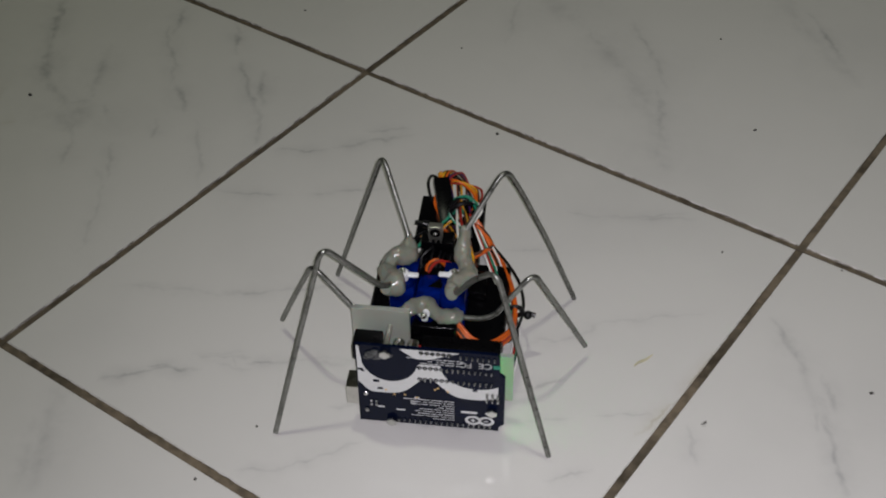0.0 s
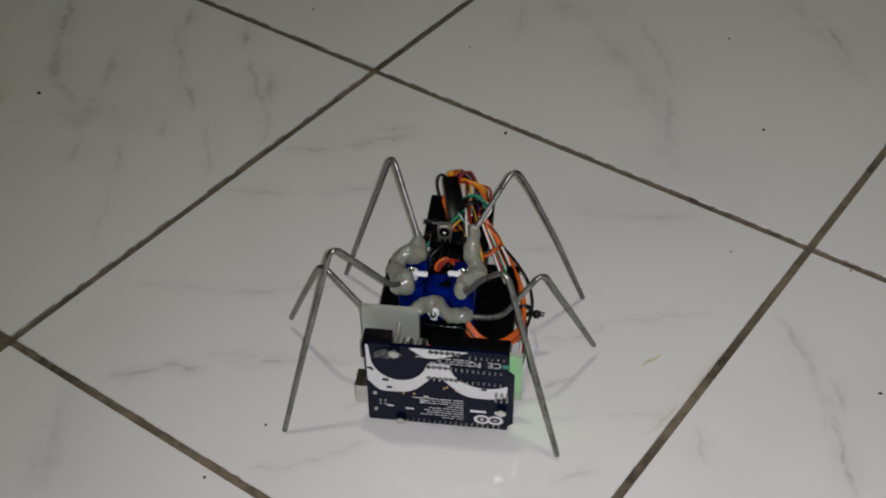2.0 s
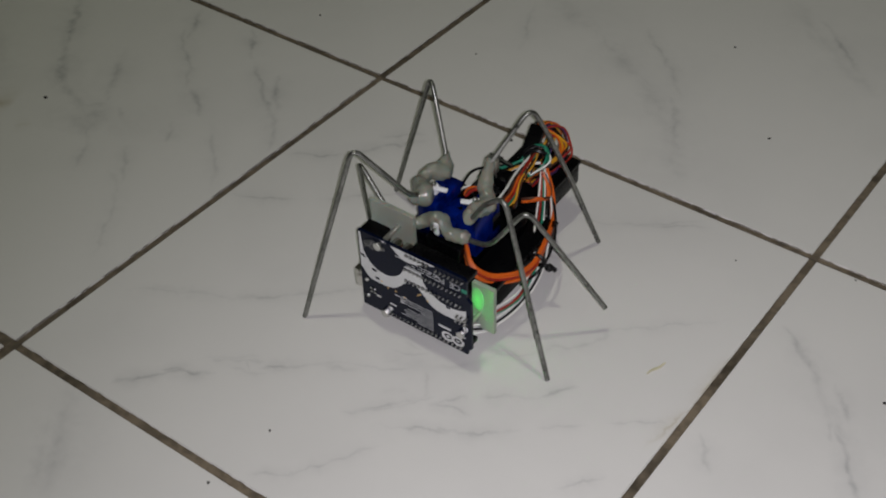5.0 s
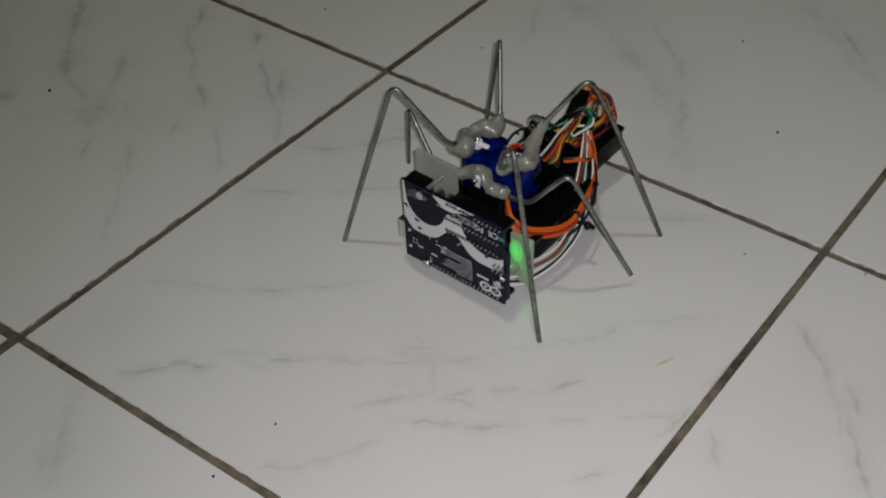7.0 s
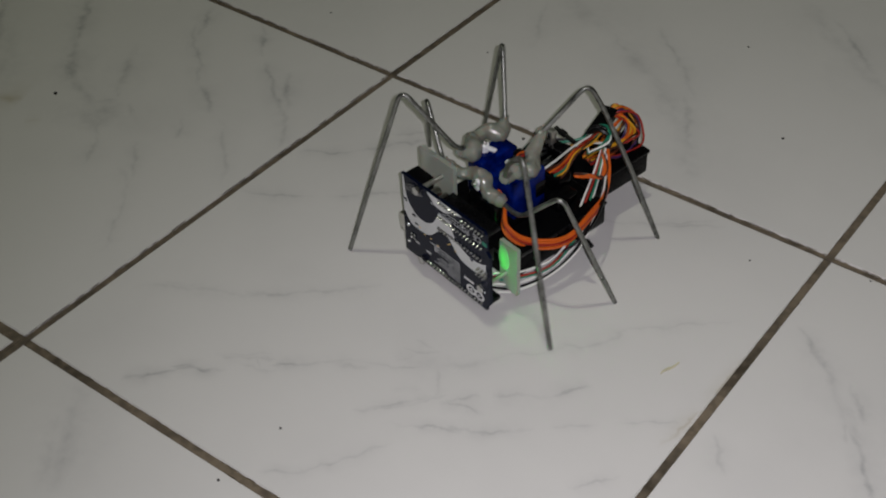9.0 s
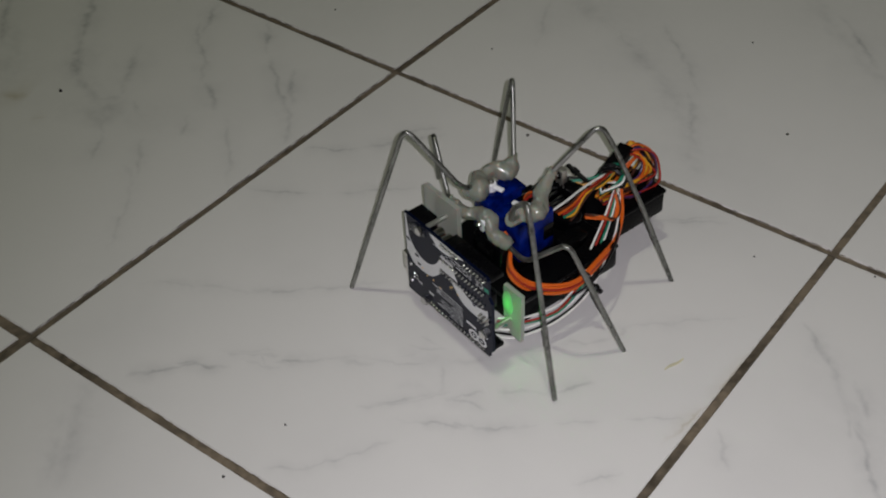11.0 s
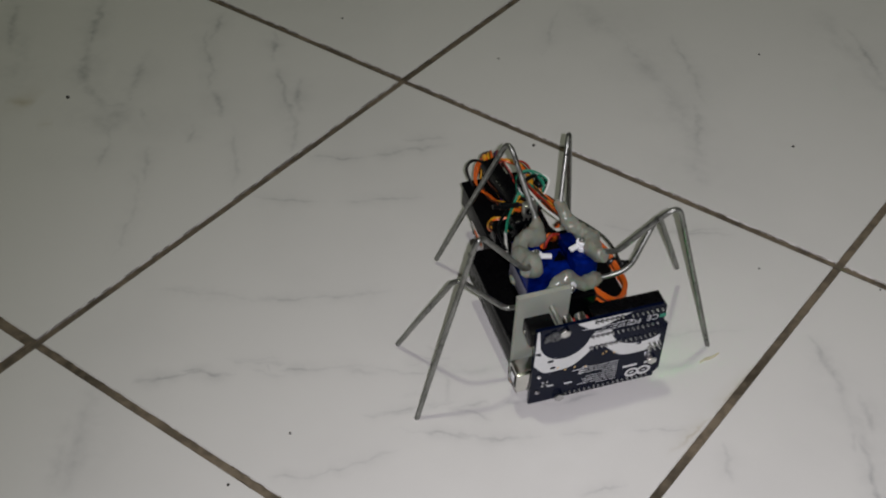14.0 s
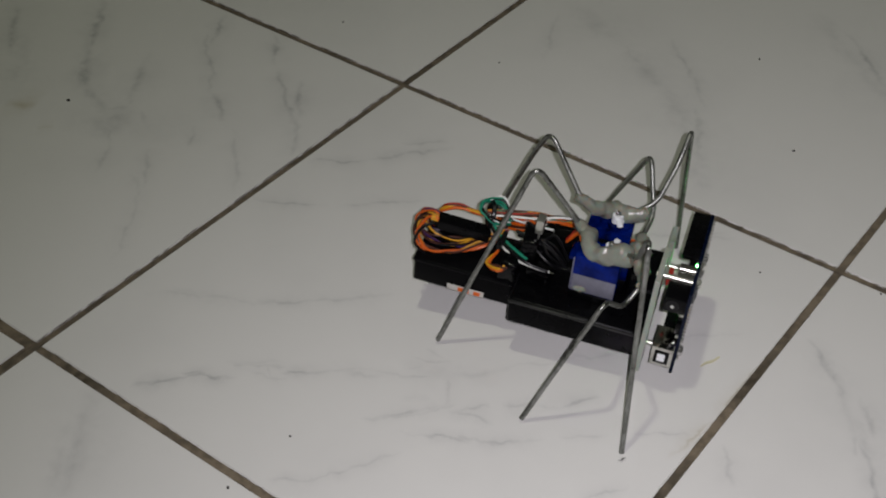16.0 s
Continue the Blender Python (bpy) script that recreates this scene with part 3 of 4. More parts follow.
        bmesh.ops.bevel(bm, geom=bm.edges[:], offset=0.3, segments=2, affect="EDGES")
        part("nut", bm, SILVER, bolt)
    for k, (x, z, r) in enumerate(((-27.5, 21.0, 2.0), (-25.0, 22.8, 1.6), (-23.2, 20.6, 2.1), (-20.6, 22.6, 2.3), (-29.0, 19.0, 1.2), (-18.6, 21.2, 1.4), (-25.6, 18.9, 1.3))):
        part("glue_dab", lumpy(ball((x, -0.4, z), r, None, 14, 10, (1.1, 0.7, 1.0)), 0.5, 0.7, k), CLEAR, board, "clear glossy glue drop")
    return board


def make_leg(parent, pts, radius=6.0, bow=(2.0, 1.6, 1.5)):
    pts = [Vector(p) for p in pts]
    a, k, c = pts[-3:]
    out = (2 * k - a - c).normalized()
    pts[-2] = k + out * bow[0]
    pts.insert(-1, k.lerp(c, 0.22) + out * bow[1])
    pts.insert(-1, k.lerp(c, 0.6) + out * bow[2])
    leg = part("wire_leg", tube(bent_path(pts, radius), 1.32, None, 10), STEEL, parent, "bent galvanised wire leg")
    return leg


def make_pairs(robot):
    pairs = []
    spec = (
        ("left_leg_pair", LS, [(-17.8, 67, 36), (-17.6, 58, 31), (-24.5, 52.5, 30.0), (-25.3, 45.5, 29.0), (-22.0, 36.5, 30.5), (-23.5, 29.5, 33)],
         [(-18, 56, 31), (-17.8, 63.5, 34.5), (-32.7, 83.6, 66.5), (-65.7, 108.5, -40.1)], [(-21, 37, 31.5), (-24.5, 27, 36.5), (-48.5, 13.9, 70.5), (-75.1, -6.4, -34.2)], 7.5),
        ("right_leg_pair", RS, [(8.4, 68, 39.5), (8.2, 58.5, 33), (10.8, 51.5, 29.5), (11.2, 45.5, 28.5), (7.0, 38, 30.5), (6.6, 31, 32.5)],
         [(8, 56, 33), (8, 65, 38), (26.4, 82.0, 64.2), (63.3, 104.9, -40.5)], [(7.6, 37, 31), (9, 26.5, 36.5), (17, 17, 56), (28.6, 10.3, 67.0), (56.2, -6.8, -33.5)], 7.5),
        ("middle_leg_pair", MS, [(-30, 25.5, 22.5), (-20, 26.0, 20.5), (-12, 29.5, 21.0), (-6.2, 32, 23.0), (-1, 30.5, 19), (4, 30, 16.5), (10, 32.3, 15)],
         [(-20, 25, 20.5), (-28, 25, 21), (-37, 31.0, 12), (-60.2, 38, 35.3), (-86.2, 64.1, -31.1)], [(3, 30, 16), (9, 32.5, 15), (25, 29.5, 18.5), (43.5, 38.8, 40.2), (70.3, 62.3, -30.4)], 7.0),
    )
    for k, (name, c, glue, a, b, r) in enumerate(spec):
        empty = new(name)
        empty.parent = robot
        ORIGIN[empty.name] = c
        empty.location = (c - BASE) * 0.001
        path = smooth_path(glue, 10)

        def fat(t, k=k):
            front = max(0.55, (1 - max(0, 2 * t - 1) ** 9) ** 0.5)
            back = min(1.0, (0.75 if k == 2 else 0.4) + 3.2 * t)
            return front * back * ((3.3 if k == 2 else 3.9) + (0.0 if k == 2 else 0.9 * t) + 0.7 * math.sin(t * 10.5 + k * 1.7) + 0.12 * math.sin(t * 31 + k))

        bm = tube(path, fat, None, 16)
        lumpy(bm, 2.6, 0.13, k * 3.1 + 1)
        lumpy(bm, 0.7, 0.4, k * 5.1)
        part("glue_blob", bm, GLUE, empty, "lumpy translucent grey hot glue")
        tip = part("servo_horn", horn(c, k), HORN, empty, "white nylon servo arm")
        axis = Vector((0, -1, 0)) if k == 2 else Vector((0, 0, 1))
        part("screw", rod(c - axis * 1.2, c + axis * 0.2, 1.6, ball(c + axis * 0.1, 1.5, None, 12, 8), 12), SILVER, tip)
        make_leg(empty, a, r, (2.6, 8.5, 8.5) if k == 1 else (2.0, 1.6, 1.5))
        make_leg(empty, b, r)
        tagged(empty, "pair of wire legs glued to one servo arm")
        pairs.append(empty)
    return pairs


def horn(c, k):
    """A short rounded arm with a hub."""
    if k == 2:
        bm = rod(c + Vector((0, 5, 0)), c + Vector((0, 1.0, 0)), 2.7, None, 18)
        return box(c.x - 1.6, c.x + 1.6, c.y + 1.6, c.y + 3.2, c.z - 5.8, c.z + 1, 0.75, bm)
    side = 1 if k == 0 else -1
    bm = rod(c + Vector((0, 0, -8)), c + Vector((0, 0, -1.0)), 2.7, None, 18)
    return box(min(c.x, c.x + side * 7.6), max(c.x, c.x + side * 7.6), c.y - 1.5, c.y + 1.5, c.z - 3.2, c.z - 1.7, 0.7, bm)


def make_servo(robot, x, upright=True):
    if upright:
        servo = part("servo_motor", box(x - 5.9, x + 5.9, 37, 59.8, 0.6, 24.2, 0.7), BLUE, robot, "translucent blue micro servo")
        bm = rod((x, 44.5, 24.0), (x, 44.5, 26.6), 5.8, None, 24)
        rod((x, 51.5, 24.0), (x, 51.5, 26.4), 2.8, bm, 18)
        part("gear_tower", bm, BLUE, servo)
        # mounting ear
        if x < 0:
            part("mounting_ear", box(x - 5.8, x + 5.8, 59.6, 62.6, 20.4, 22.8, 0.5), BLUE, servo)
        else:
            # black block added over the rear end
            part("rear_block", box(x - 6.2, x + 6.2, 52.6, 60.2, 6.5, 16.4, 1.0, None, 2), TAPE, servo, "black block over the rear end")
        part("shaft", rod((x, 44.5, 26.4), (x, 44.5, 28.5), 2.3, None, 14), HORN, servo)
    else:
        servo = part("servo_motor", box(x - 5.9, x + 5.9, 34, 56, -4.3, 18.5, 0.7), BLUE, robot, "translucent blue micro servo")
        bm = rod((x, 34.2, 18.4), (x, 29.8, 18.4), 5.7, None, 24)
        part("gear_tower", bm, BLUE, servo)
        part("shaft", rod((x, 30, 20.4), (x, 27, 20.8), 2.3, None, 14), HORN, servo)
    y0, y1 = (36.8, 60.0) if upright else (33.8, 56.2)
    # black band added round the lowest part of the body
    part("black_band", box(x - 6.1, x + 6.1, y0, y1, -4.2, 1.4 if upright else 5.5, 0.8, None, 2), TAPE, servo, "black band round the base")
    return servo


def make_chassis(robot):
    for x0, x1, y1 in ((-37, -4.5, 87), (-4.0, 30, 89)):
        front = part("battery_box", box(x0, x1, 19, y1, -20.5, -4.2, 2.0, None, 3), BLACK, robot, "black plastic battery holder")
        part("rim", box(x0 - 0.35, x1 + 0.35, 18.7, y1 + 0.4, -7.0, -5.0, 0.9), RIM, front)
    # lumpy black blocks added between and in front of the servos
    part("black_pad", lumpy(box(-12.5, 0.2, 46, 62, 4, 18.5, 1.6, None, 3), 0.8, 0.2, 5), BLACK, robot, "lumpy black block beside the servos")
    part("black_pad", lumpy(box(-13, 9, 26.5, 33.5, -4.5, 13, 2.0, None, 3), 0.8, 0.2, 3), TAPE, robot, "lumpy black block beside the servos")
    rear = part("battery_box", box(-22, 12, 88.5, 142, -24, -8.5, 1.6, None, 3), BLACK, robot, "black plastic battery holder")
    part("rim", box(-22.5, 12.5, 88, 142.6, -10.5, -8, 0.8), BLACK, rear)
    part("sticker", box(-22.7, -22.2, 103, 123, -23.2, -19.4, 0.2), PAPER, rear, "pale torn sticker")
    for y0, y1 in ((105, 108.5), (111, 117)):
        part("sticker_patch", box(-22.9, -22.6, y0, y1, -22.6, -20, 0.1), ORANGE, rear)
    part("bracket", box(-18, 6, 84, 93, -14, -6, 0.8), BLACK, robot)
    plate = part("acrylic_plate", sheet([(-38, 33), (-11.5, 33), (-11.5, 2), (-27, -4), (-27, -28), (-38, -28)], 16.0, 18.6), ACRYL, robot,
                 "frosted translucent acrylic plate", False)
    part("acrylic_plate", sheet([(24, 8), (37, 8), (37, -23), (24, -23)], 16.0, 18.4), ACRYL, robot, "acrylic plate lit green from behind", False)
    part("status_light", box(28.6, 29.9, 1.6, 2.3, -8.5, -7.5, 0.1), LED, robot, "glowing green light")
    # emissive patch added where the green LED lights the plate
    part("led_glow_patch", ball((27.2, 15.95, -2.5), 1.0, None, 20, 14, (4.0, 0.35, 8.0)), GLOW, robot, "green LED light painted on the plate as a glowing patch")
    return plate


def cable(robot, name, pts, mat, r=0.75, jitter=0.0, seed=0):
    rnd = random.Random(seed)
    if name == "coiled_lead":
        pts = [Vector(q) + Vector((1.5, -3, -3.5)) for q in pts]
    p = [Vector(q) + Vector([rnd.uniform(-jitter, jitter) for _ in range(3)]) for q in pts]
    return part(name, tube(smooth_path(p, 7), r, None, 7), mat, robot)


def make_wiring(robot):
    # thick servo leads round one side
    lead = [(1, 36, 12), (8, 33, 9), (16, 27, 4), (25, 31, -2.5), (33, 43, -6.5), (34.6, 55, -9), (33.4, 65, -7.2), (31.2, 74.4, -6.6), (27.2, 86.7, -7.4), (21.8, 96.5, -6.2), (16.2, 103.5, -2.0), (9, 109, 6)]
    for k, mat in enumerate((ORANGE, ORANGE, BROWN, RED, ORANGE, ORANGE, ORANGE)):
        off = Vector(((k % 2) * 0.9 - 0.4, 0.2 * k, (k - 3) * 0.9))
        cable(robot, "servo_lead", [Vector(q) + off for q in lead], mat, 0.75, 0.2, 10 + k)
    cable(robot, "servo_lead", [(14, 103, 1), (22, 97, -2), (29.5, 87, -3), (35.5, 76, -4), (38.2, 65, -8), (36.5, 56, -13), (32, 48, -17)], DARKWIRE, 0.75, 0.1, 18)
    # thin leads low along the side
    low = [(24, 10, -23), (31, 20, -24), (36, 40, -24), (35, 60, -19), (29, 78, -11.5), (19.5, 95, -3.0), (8, 109, 7)]
    for k, mat in enumerate((WHITE, DARKWIRE, WHITE, GREEN, RED, WHITE)):
        off = Vector((0.8 - 0.5 * k, 0.6 * k, 1.7 * k - 0.8))
        fan = Vector((1.9 - 1.3 * k, -1.0 * k, 0.5 * k))
        cable(robot, "thin_lead", [Vector(q) + off * (1 if n < 4 else 0.5) + fan * (0, 0, 0, 0.4, 1.0, 0.8, 0.2)[n] for n, q in enumerate(low)], mat, 0.6, 0.7, 30 + k)
    # leads from the front box to the tail
    for k, mat in enumerate((WHITE, BROWN, ORANGE, RED, GREEN, YELLOW, BROWN)):
        cable(robot, "thin_lead", [(8 + 0.9 * k, 63 + k, 19 - k), (7 + 0.9 * k, 74, 18 - k), (4 + 0.8 * k, 86, 16.5), (2 + 0.7 * k, 99, 15), (-1 + 0.7 * k, 112, 14)], mat, 0.65, 0.9, 50 + k)
    for k in range(4):
        cable(robot, "servo_lead", [(-9, 57, 16), (-9 + k, 60, 21), (-5 + k, 61.5, 22.5 + 0.3 * k), (-1 + k, 63, 19), (1, 68, 10)], (ORANGE, ORANGE, BROWN, RED)[k], 0.8, 0.6, 60 + k)
    for k in range(3):
        cable(robot, "servo_lead", [(10, 84, 4), (16, 88, 4 + k), (19, 96, 2), (15, 103, 4), (10, 105, 8)], (ORANGE, ORANGE, BROWN)[k], 0.8, 0.8, 70 + k)
    # coil of leads over the tail box: out of the plug, over the end and back below
    mats = (ORANGE, YELLOW, DARKWIRE, PURPLE, BROWN, YELLOW, BROWN, RED, ORANGE, DARKWIRE, BROWN, YELLOW, ORANGE, DARKWIRE, PURPLE, DARKWIRE, ORANGE, BROWN)
    for k, mat in enumerate(mats):
        s = (k % 8 - 3.5) / 3.5
        side = -1 if k % 2 else 1
        far = 146 + (k * 7 % 5)
        cable(robot, "coiled_lead", [(-11 + 2 * s, 133, 14), (-10 + 3 * s, 140, 16), (-8 + 5 * s, far - 2, 11), (-7 + 8 * s, far, 3), (-6 + 10 * s, far - 6, -4),
                                    (-5 + 9 * s + 2 * side, 128, -5 + k % 3), (-2 + 7 * s, 115, 0 + k % 4), (2 + 4 * s, 104, 5)], mat, 0.62, 1.0, 80 + k)
    for k, mat in enumerate((ORANGE, YELLOW, ORANGE, YELLOW, BROWN, RED)):
        cable(robot, "coiled_lead", [(-11 + 0.6 * k, 134, 14.5), (-7 + 1.1 * k, 139.5, 13.5 - k * 0.4), (0 + 1.4 * k, 138.5, 11 - k * 0.5), (5 + 0.8 * k, 131, 10), (6 + 0.4 * k, 121, 10), (6, 110, 10)], mat, 0.62, 0.7, 140 + k)
    cable(robot, "coiled_lead", [(-10, 134, 14), (-18, 143, 12), (-21, 146, 3), (-18, 140, -6)], DARKWIRE, 0.8, 0.3, 160)
    for k in range(4):
        cable(robot, "thin_lead", [(-10, 96, 0), (-18 - k, 93, 2), (-22, 98, -2 + k), (-17, 104, -3), (-9, 102, -1)], (ORANGE, ORANGE, YELLOW, BROWN)[k], 0.75, 1.0, 110 + k)
    cable(robot, "thin_lead", [(0, 112, 12), (-8, 103, 8), (-17, 93, 9), (-22.5, 84, 9), (-22, 71, 6)], DARKWIRE, 0.75, 0.2, 120)
    cable(robot, "thin_lead", [(0, 110, 13), (-8, 101, 9), (-15, 91, 8), (-18, 84, 7)], GREEN, 0.75, 0.2, 121)
    for k in range(6):
        cable(robot, "thin_lead", [(6, 99, 9), (10 + k * 0.6, 106, 14 + k * 0.6), (6, 114, 17), (-1, 114, 16), (-3, 106, 12 + k * 0.5), (5, 100, 8)],
              (GREEN, GREEN, DARKWIRE, GREEN, WHITE, DARKWIRE)[k], 0.6, 0.9, 130 + k)
    # loose white lead with a bared end
    cable(robot, "thin_lead", [(4, 112, 8), (-3, 107, 7), (-8, 101, 5), (-15.1, 92, 3.2), (-19.5, 80, 4.5), (-22.1, 71.2, 6.3)], WHITE, 0.7, 0.1, 122)
    cable(robot, "thin_lead", [(2, 111, 8.5), (-5, 104.5, 6.6), (-11, 96, 4.6), (-15.6, 88, 3.6)], YELLOW, 0.6, 0.1, 123)
    part("lead_end", rod((-22.1, 71.2, 6.3), (-22.6, 68.6, 6.7), 0.45, None, 8), SILVER, robot)
    # plug housing within the coil
    a, b = Vector((-11, 133, 11)), Vector((-4, 107, 4.5))
    m = Matrix.Translation((a + b) / 2) @ (b - a).to_track_quat("Z", "Y").to_matrix().to_4x4()
    part("sleeve", rod((-11.8, 137.5, 12.6), (-10.5, 132, 10.8), 1.6, None, 10), YELLOW, robot, "yellow wire sleeve")
    plug = part("plug_housing", box(-4.2, 4.2, -2.6, 2.6, -15, 13, 0.4, None, 2, m), JACK, robot, "black plug block")
    for k in range(3):
        part("plug_slot", box(-3.4 + 2.5 * k, -1.6 + 2.5 * k, -2.8, -2.5, -13, -8, 0.1, None, 1, m), DARKWIRE, plug)
    # zip ties
    def tie(c, axis, r, tail):
        c, axis = Vector(c), Vector(axis).normalized()
        side = axis.orthogonal().normalized()
        up = axis.cross(side)
        path = [c + r * (math.cos(a) * side + math.sin(a) * up) for a in [2 * math.pi * i / 20 for i in range(21)]]
        bm = tube(path, 1.2, None, 6)
        t = Vector(tail)
        tube([path[5], (path[5] + t) / 2 + axis, t], 1.25, bm, 6)
        ball((path[5] + t) / 2, 2.3, bm, 10, 8)
        part("zip_tie", bm, DARKWIRE, robot, "black nylon cable tie")
    tie((34.3, 62, -9), (-0.1, 1, 0.1), 3.6, (44.5, 63.5, -12.5))
    tie((3, 110, 12), (-0.4, 1, 0.2), 6.5, (12, 107, 15))
    part("zip_tie", rod((-6, 99, 10), (-20.5, 99, 12), 1.3, rod((-13, 99, 11), (-16.5, 99, 11.5), 2.0, None, 10), 8), DARKWIRE, robot, "black nylon cable tie")


def make_sensor(robot):
    sensor = part("infrared_receiver", box(-11, -4, 79.5, 83.5, 19.0, 27.4, 0.5, None, 2), SHELL, robot, "metal-cased infrared receiver")
    bm = rod((-7.5, 79.6, 23.8), (-7.5, 79.2, 23.8), 2.6, None, 18)
    part("window", bm, JACK, sensor)
    part("lens", ball((-7.5, 79.2, 23.6), 1.2, None, 12, 8), SILVER, sensor)
    for k in range(3):
        part("sensor_leg", rod((-10 + 2.5 * k, 81, 19.2), (-10 + 2.5 * k, 83, 8), 0.45, None, 6), SHELL, sensor)
    # black plugs and tape heaped behind the servos
    for k, (x, y, z, w, d, h, turn) in enumerate(((-7, 85, 5, 17, 9, 22, 4), (-15, 77, -1, 11, 13, 6, -12), (2, 78, 1, 14, 12, 8, 15), (-12, 92, -2, 20, 10, 12, -6), (14, 70, -1, 10, 16, 7, 8))):
        m = pose(x, y, z, 0, 6 * math.sin(k * 2.1), turn)
        bm = box(-w / 2, w / 2, -d / 2, d / 2, -h / 2, h / 2, 1.4, None, 2, m)
        bmesh.ops.subdivide_edges(bm, edges=bm.edges[:], cuts=2, use_grid_fill=True)
        part("taped_plug", lumpy(bm, 1.2, 0.25, k * 2.0), TAPE, robot, "black plugs and tape")
    for k in range(6):
        cable(robot, "thin_lead", [(-14 + 2 * k, 66, 1), (-16 + 3 * k, 74, 8 + k % 3), (-12 + 2 * k, 82, 13 - k), (-10 + 2 * k, 94, 9)], DARKWIRE, 0.7, 1.5, 170 + k)


def make_robot():
    robot = thing("spider_robot", "six-legged walking robot of bent wire, hot glue and electronics", "robot")
    ORIGIN[robot.name] = BASE
    make_chassis(robot)
    make_board(robot)
    for x, up in ((-18.4, True), (5.9, True), (-6.2, False)):
        s = make_servo(robot, x, up)
        if x < -10:
            part("sticker", box(x - 6.25, x - 5.92, 37.4, 59.3, 1.7, 12.2, 0.1), STICKER, s, "worn grey paper sticker")
            part("glue_dab", lumpy(ball((x - 6.4, 54.5, 3.2), 3.2, None, 14, 10, (0.35, 1.1, 0.6)), 0.8, 0.5, 9), GLUE, s)
            # thin pale strip up the rear corner
            part("pale_edge_line", box(x - 6.3, x - 5.7, 59.5, 60.1, 2.0, 22.5, 0.15), STICKER, s, "thin pale line along the rear corner")
    make_sensor(robot)
    make_wiring(robot)
    return robot, make_pairs(robot)


STRAWS = []


def make_litter():
    def hold(name, bm, mat, label, cat, x, y, turn):
        me = bpy.data.meshes.new(name)
        bm.to_mesh(me)
        bm.free()
        me.materials.append(mat)
        ob = tagged(new(name, me), label, cat)
        ob.matrix_world = pose(x, y, 0, 0, 0, turn)
        return ob

    for x, y, turn, n in ((0.2784, -0.1275, 73, 0.0125),):
        path = [Vector((n * (i / 8 - 0.5), 0.0003 * math.sin(i * 0.7), 0.0007 + 0.0004 * math.sin(i))) for i in range(9)]
        straw = hold("straw_scrap", tube(path, lambda t: 0.0007 * (1.1 - abs(t - 0.5)), None, 6), STRAW, "thin dry yellow grass scrap on the tiles", "litter", x, y, turn)
        STRAWS.append(straw)
    spots = ((-0.1612, -0.1467, 2.0), (0.238, 0.0873, 1.5), (0.1451, -0.315, 1.3), (-0.0831, 0.036, 1.3), (0.1733, 0.1701, 1.2), (0.1094, -0.0083, 1.8),
             (0.1469, -0.274, 1.1), (0.3337, -0.0045, 1.1), (0.0352, 0.0592, 1.1), (0.3815, -0.0816, 1.5), (0.2733, -0.0283, 0.9))
    for x, y, r in spots:
        bm = lumpy(ball((0, 0, r * 0.0002), r * 0.00062, None, 8, 6, (1.2, 0.9, 0.6)), 0.0003, 900, x * 50)
        tagged(hold("dirt_speck", bm, GRIT, "tiny dark crumb of dirt on the tile", "dirt", x, y, x * 1000), "", "", "specks on the floor")


def make_ant(name):
    """A tiny ant that heads along x: three body parts, six legs and two feelers."""
    ant = thing(name, "tiny dark ant running over the white tiles", "ant", group="ants")
    ORIGIN[ant.name] = Vector()
    part("abdomen", ball((-0.95, 0, 0.55), 0.5, None, 10, 8, (1.5, 0.9, 0.9)), GRIT, ant)
    part("thorax", ball((0, 0, 0.55), 0.3, None, 10, 8, (1.6, 0.9, 0.9)), GRIT, ant)
    part("head", ball((0.75, 0, 0.55), 0.34, None, 10, 8, (1.1, 1, 0.9)), GRIT, ant)
    for side in (-1, 1):
        for x, reach in ((0.3, 0.7), (0, 0.0), (-0.3, -0.8)):
            part("leg", tube(bent_path([(x, 0, 0.5), (x + reach * 0.5, side * 0.6, 0.85), (x + reach, side * 1.15, 0)], 0.2, 3), 0.06, None, 5), GRIT, ant)
        part("feeler", tube([Vector((0.95, side * 0.1, 0.6)), Vector((1.3, side * 0.35, 0.8)), Vector((1.7, side * 0.45, 0.6))], 0.04, None, 5), GRIT, ant)
    return ant


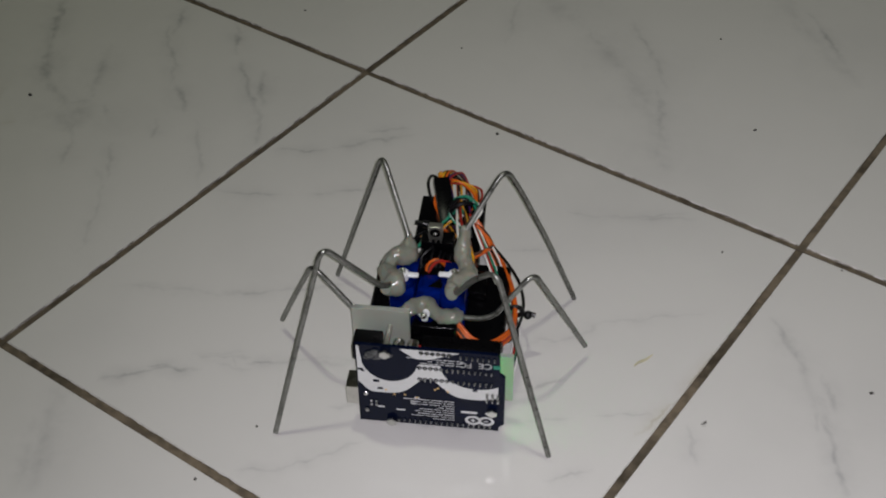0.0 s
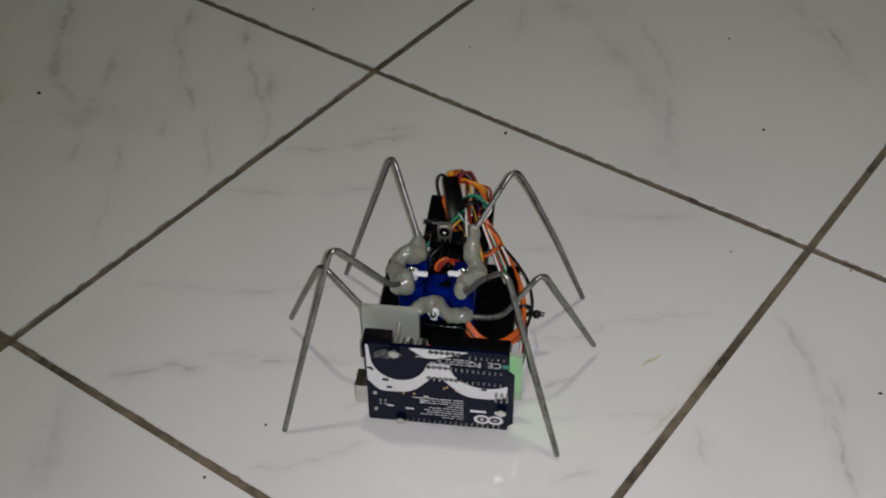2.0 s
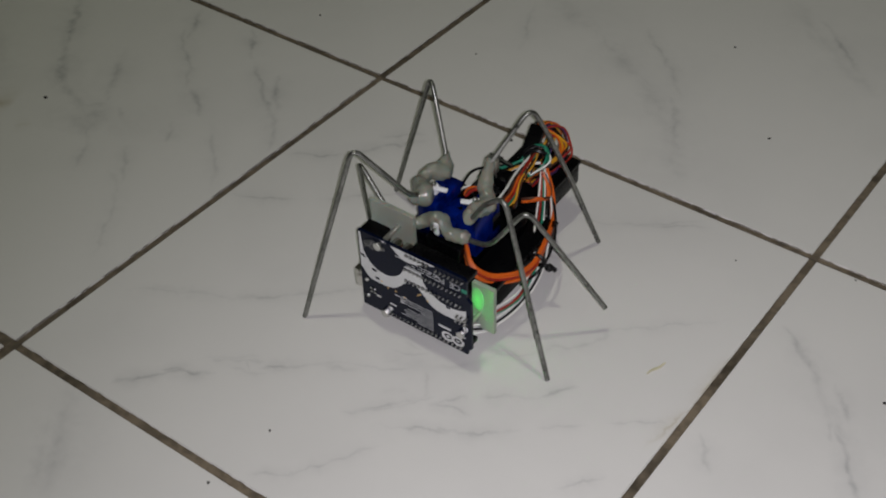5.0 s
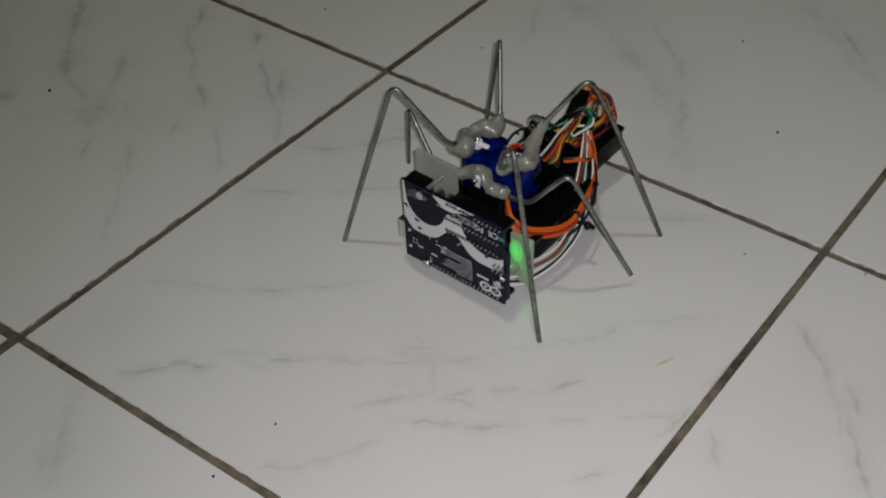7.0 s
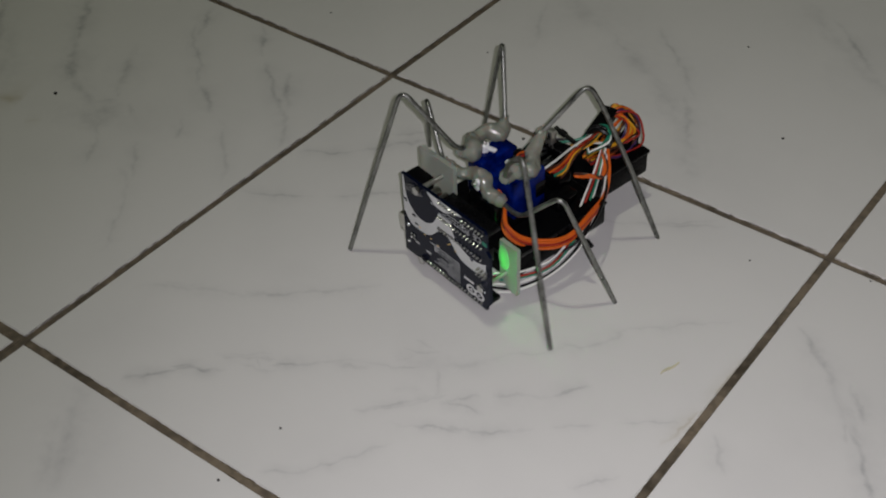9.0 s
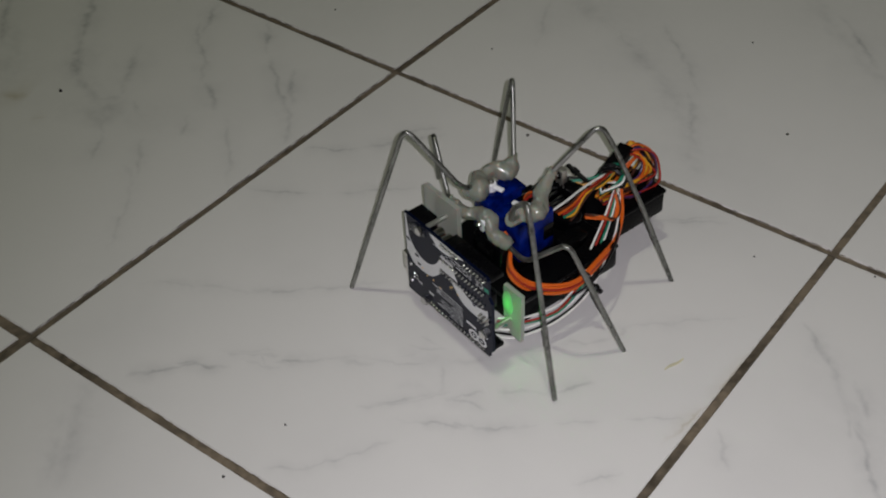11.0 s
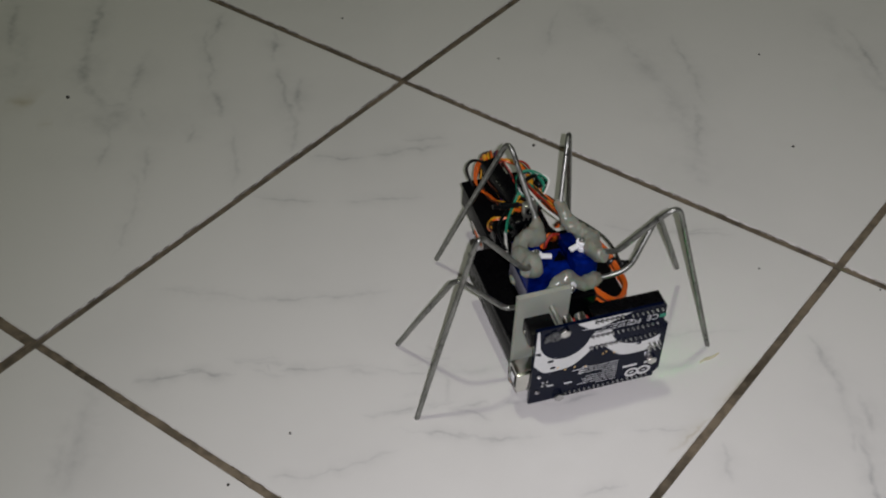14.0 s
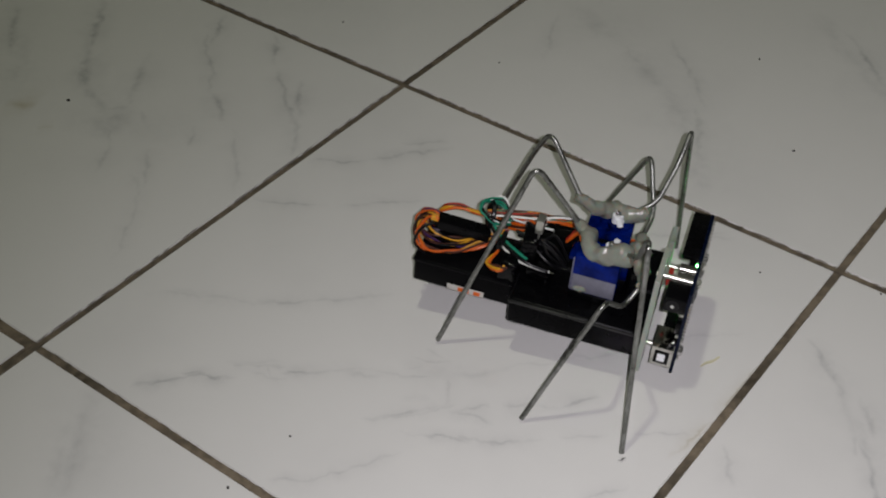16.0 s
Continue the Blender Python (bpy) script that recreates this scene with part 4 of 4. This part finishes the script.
# body: x, y, z in mm, pitch, roll, yaw; then the three servo angles
POSES = {
    0: (221.3, -232.0, 36.1, 2.6, 0.0, 28.7, 0.0, -0.0, -0.0),
    2.5: (225.8, -222.2, 35.4, 3.3, -0.0, 39.9, -16.8, -16.9, 6.8),
    3: (199.2, -226.2, 35.3, 3.4, 0.9, 15.8, 15.4, 19.3, -6.2),
    3.5: (208.9, -201.6, 35.2, 3.4, 0.1, 36.8, -17.0, -19.6, 7.0),
    4: (180.7, -205.0, 34.8, 3.5, 0.6, 10.7, 16.5, 20.9, -6.0),
    6.5: (162.4, -147.3, 34.9, 2.9, -0.1, -2.3, 0.6, 2.0, 0.6),
    7: (161.9, -147.3, 34.9, 2.8, -0.3, -2.4, 0.4, 1.9, 0.7),
    9: (153.8, -149.1, 35.7, 2.4, -0.2, -12.9, 15.9, 18.2, 6.6),
    11.5: (184.0, -184.4, 35.2, 2.7, -0.4, -4.3, -1.9, 1.8, -0.3),
    12: (187.8, -193.0, 33.8, 3.9, 0.4, -1.4, -19.1, 16.7, -6.2),
    12.5: (197.6, -174.7, 36.1, 2.3, -0.4, 12.0, 18.9, -18.4, 6.3),
    13: (224.7, -190.3, 33.6, 4.7, 0.7, 26.1, -17.5, 22.4, -5.7),
    13.5: (220.1, -168.1, 36.4, 2.1, -0.2, 40.6, 19.6, -18.4, 6.2),
    14: (253.2, -167.4, 33.2, 4.8, 0.3, 54.8, -17.7, 21.8, -4.7),
    14.5: (238.2, -149.2, 35.5, 2.9, 0.1, 69.6, 18.7, -20.2, 6.3),
    15: (267.0, -135.0, 33.6, 3.8, 0.4, 81.2, -16.0, 22.3, -5.0),
    15.5: (246.0, -125.9, 35.4, 2.8, -0.4, 96.3, 18.6, -20.0, 5.3),
    16: (266.3, -98.8, 33.4, 4.2, 0.3, 108.8, -17.4, 22.5, -4.3),
    4.5: (192, -181, 35, 3.4, 0.1, 31, -17, -19.6, 7), 5: (168, -184, 35, 3.4, 0.6, 1, 16.5, 20.5, -6),
    5.5: (178, -160, 35, 3.2, 0.1, 20, -17, -19.6, 7), 6: (157, -162, 35, 3.2, 0.6, -10, 16.5, 20.5, -6),
    9.5: (184, -162, 35, 2.6, 0, 13, -17, -19, -6), 10: (165, -166, 35.5, 2.4, 0, -14, 16, 18, 6.6),
    10.5: (188, -170, 35, 2.6, 0, 12, -17, -19, -6), 10.8: (174, -178, 35.5, 2.4, 0, -15, 16, 18, 6.6),
}


def motions():
    def body(v):
        x, y, z, p, r, w = v[:6]
        turn = pose(0, 0, 0, 0, 0, w) @ pose(0, 0, 0, p) @ pose(0, 0, 0, 0, r)
        m = Matrix.Translation((x * 0.001, y * 0.001, z * 0.001)) @ turn
        return m @ Matrix.Translation(BASE * 0.001)

    for ob, way in ((ANTS[0], [(0.0, 0.3231, -0.1474), (0.1, 0.3217, -0.1563), (0.2, 0.3167, -0.1628), (0.3, 0.3113, -0.1718), (0.5, 0.3048, -0.1856), (0.7, 0.2985, -0.2043), (1.0, 0.2934, -0.2335), (1.4, 0.2929, -0.2666)]),
                    (ANTS[1], [(13.5, 0.3885, -0.2166), (14.0, 0.3591, -0.1827), (14.3, 0.3460, -0.1650), (14.5, 0.3431, -0.1657), (14.8, 0.3185, -0.1593), (15.0, 0.3048, -0.1573), (15.2, 0.2919, -0.1399), (15.6, 0.2905, -0.1388), (15.7, 0.2884, -0.1471), (15.8, 0.2906, -0.1631), (15.9, 0.2865, -0.1768), (16.0, 0.2824, -0.1901)])):
        rows, turn = [], None
        for k, (t, x, y) in enumerate(way):
            _, xa, ya = way[max(k - 1, 0)]
            _, xb, yb = way[min(k + 1, len(way) - 1)]
            new_turn = math.degrees(math.atan2(yb - ya, xb - xa))
            turn = new_turn if turn is None else turn + max(-80, min(80, (new_turn - turn + 180) % 360 - 180))
            rows.append((t, pose(x, y, 0, 0, 0, turn)))
        if rows[0][0] > 0:
            rows.insert(0, (0.0, rows[0][1]))
        if rows[-1][0] < 16:
            rows.append((16.0, rows[-1][1]))
        walk(ob, rows)

    # a front leg sweeps the straw aside
    here, there = pose(0.2784, -0.1275, 0, 0, 0, 73), pose(0.2846, -0.1070, 0, 0, 0, 70)
    walk(STRAWS[0], [(0.0, here), (13.64, here), (13.80, there), (16.0, there)])
    up = pose(0, 0, 0, -2.06).to_3x3() @ Vector((0, 0, 1))
    ahead = pose(0, 0, 0, -3.92).to_3x3() @ Vector((0, 1, 0))

    def arm(c, axis, degrees):
        return Matrix.Translation((c - BASE) * 0.001) @ Matrix.Rotation(radians(degrees), 4, axis)

    walk(ROBOT, [(t, body(POSES[k])) for t, k in STEPS])
    for ob, c, axis, i in ((PAIRS[0], LS, up, 6), (PAIRS[1], RS, up, 7), (PAIRS[2], MS, ahead, 8)):
        walk(ob, [(max(0, t - (LEAD if n else 0)), arm(c, axis, POSES[k][i])) for n, (t, k) in enumerate(STEPS[:-1])] + [(16.0, arm(c, axis, POSES[STEPS[-1][1]][i]))])


LEAD = 0.04
STEPS = [(0.0, 0), (2.14, 0), (2.40, 2.5), (2.55, 2.5), (2.86, 3), (3.10, 3), (3.38, 3.5), (3.55, 3.5), (3.86, 4), (4.12, 4),
         (4.4, 4.5), (4.57, 4.5), (4.88, 5), (5.12, 5), (5.4, 5.5), (5.57, 5.5), (5.88, 6), (6.07, 6), (6.3, 6.5), (7.0, 7), (8.64, 7),
         (8.86, 9), (9.02, 9), (9.30, 9.5), (9.55, 9.5), (9.86, 10), (10.05, 10), (10.34, 10.5), (10.55, 10.5), (10.86, 10.8), (11.02, 10.8), (11.28, 11.5), (11.74, 11.5),
         (11.98, 12), (12.14, 12), (12.44, 12.5), (12.57, 12.5), (12.92, 13), (13.1, 13), (13.42, 13.5), (13.57, 13.5), (13.9, 14), (14.12, 14),
         (14.44, 14.5), (14.57, 14.5), (14.92, 15), (15.12, 15), (15.44, 15.5), (15.57, 15.5), (15.92, 16), (16.0, 16)]
FLOOR = make_room()
ROBOT, PAIRS = make_robot()
make_litter()
ANTS = [make_ant("ant"), make_ant("ant")]
make_crumbs(FLOOR)
make_tiles(FLOOR)
motions()
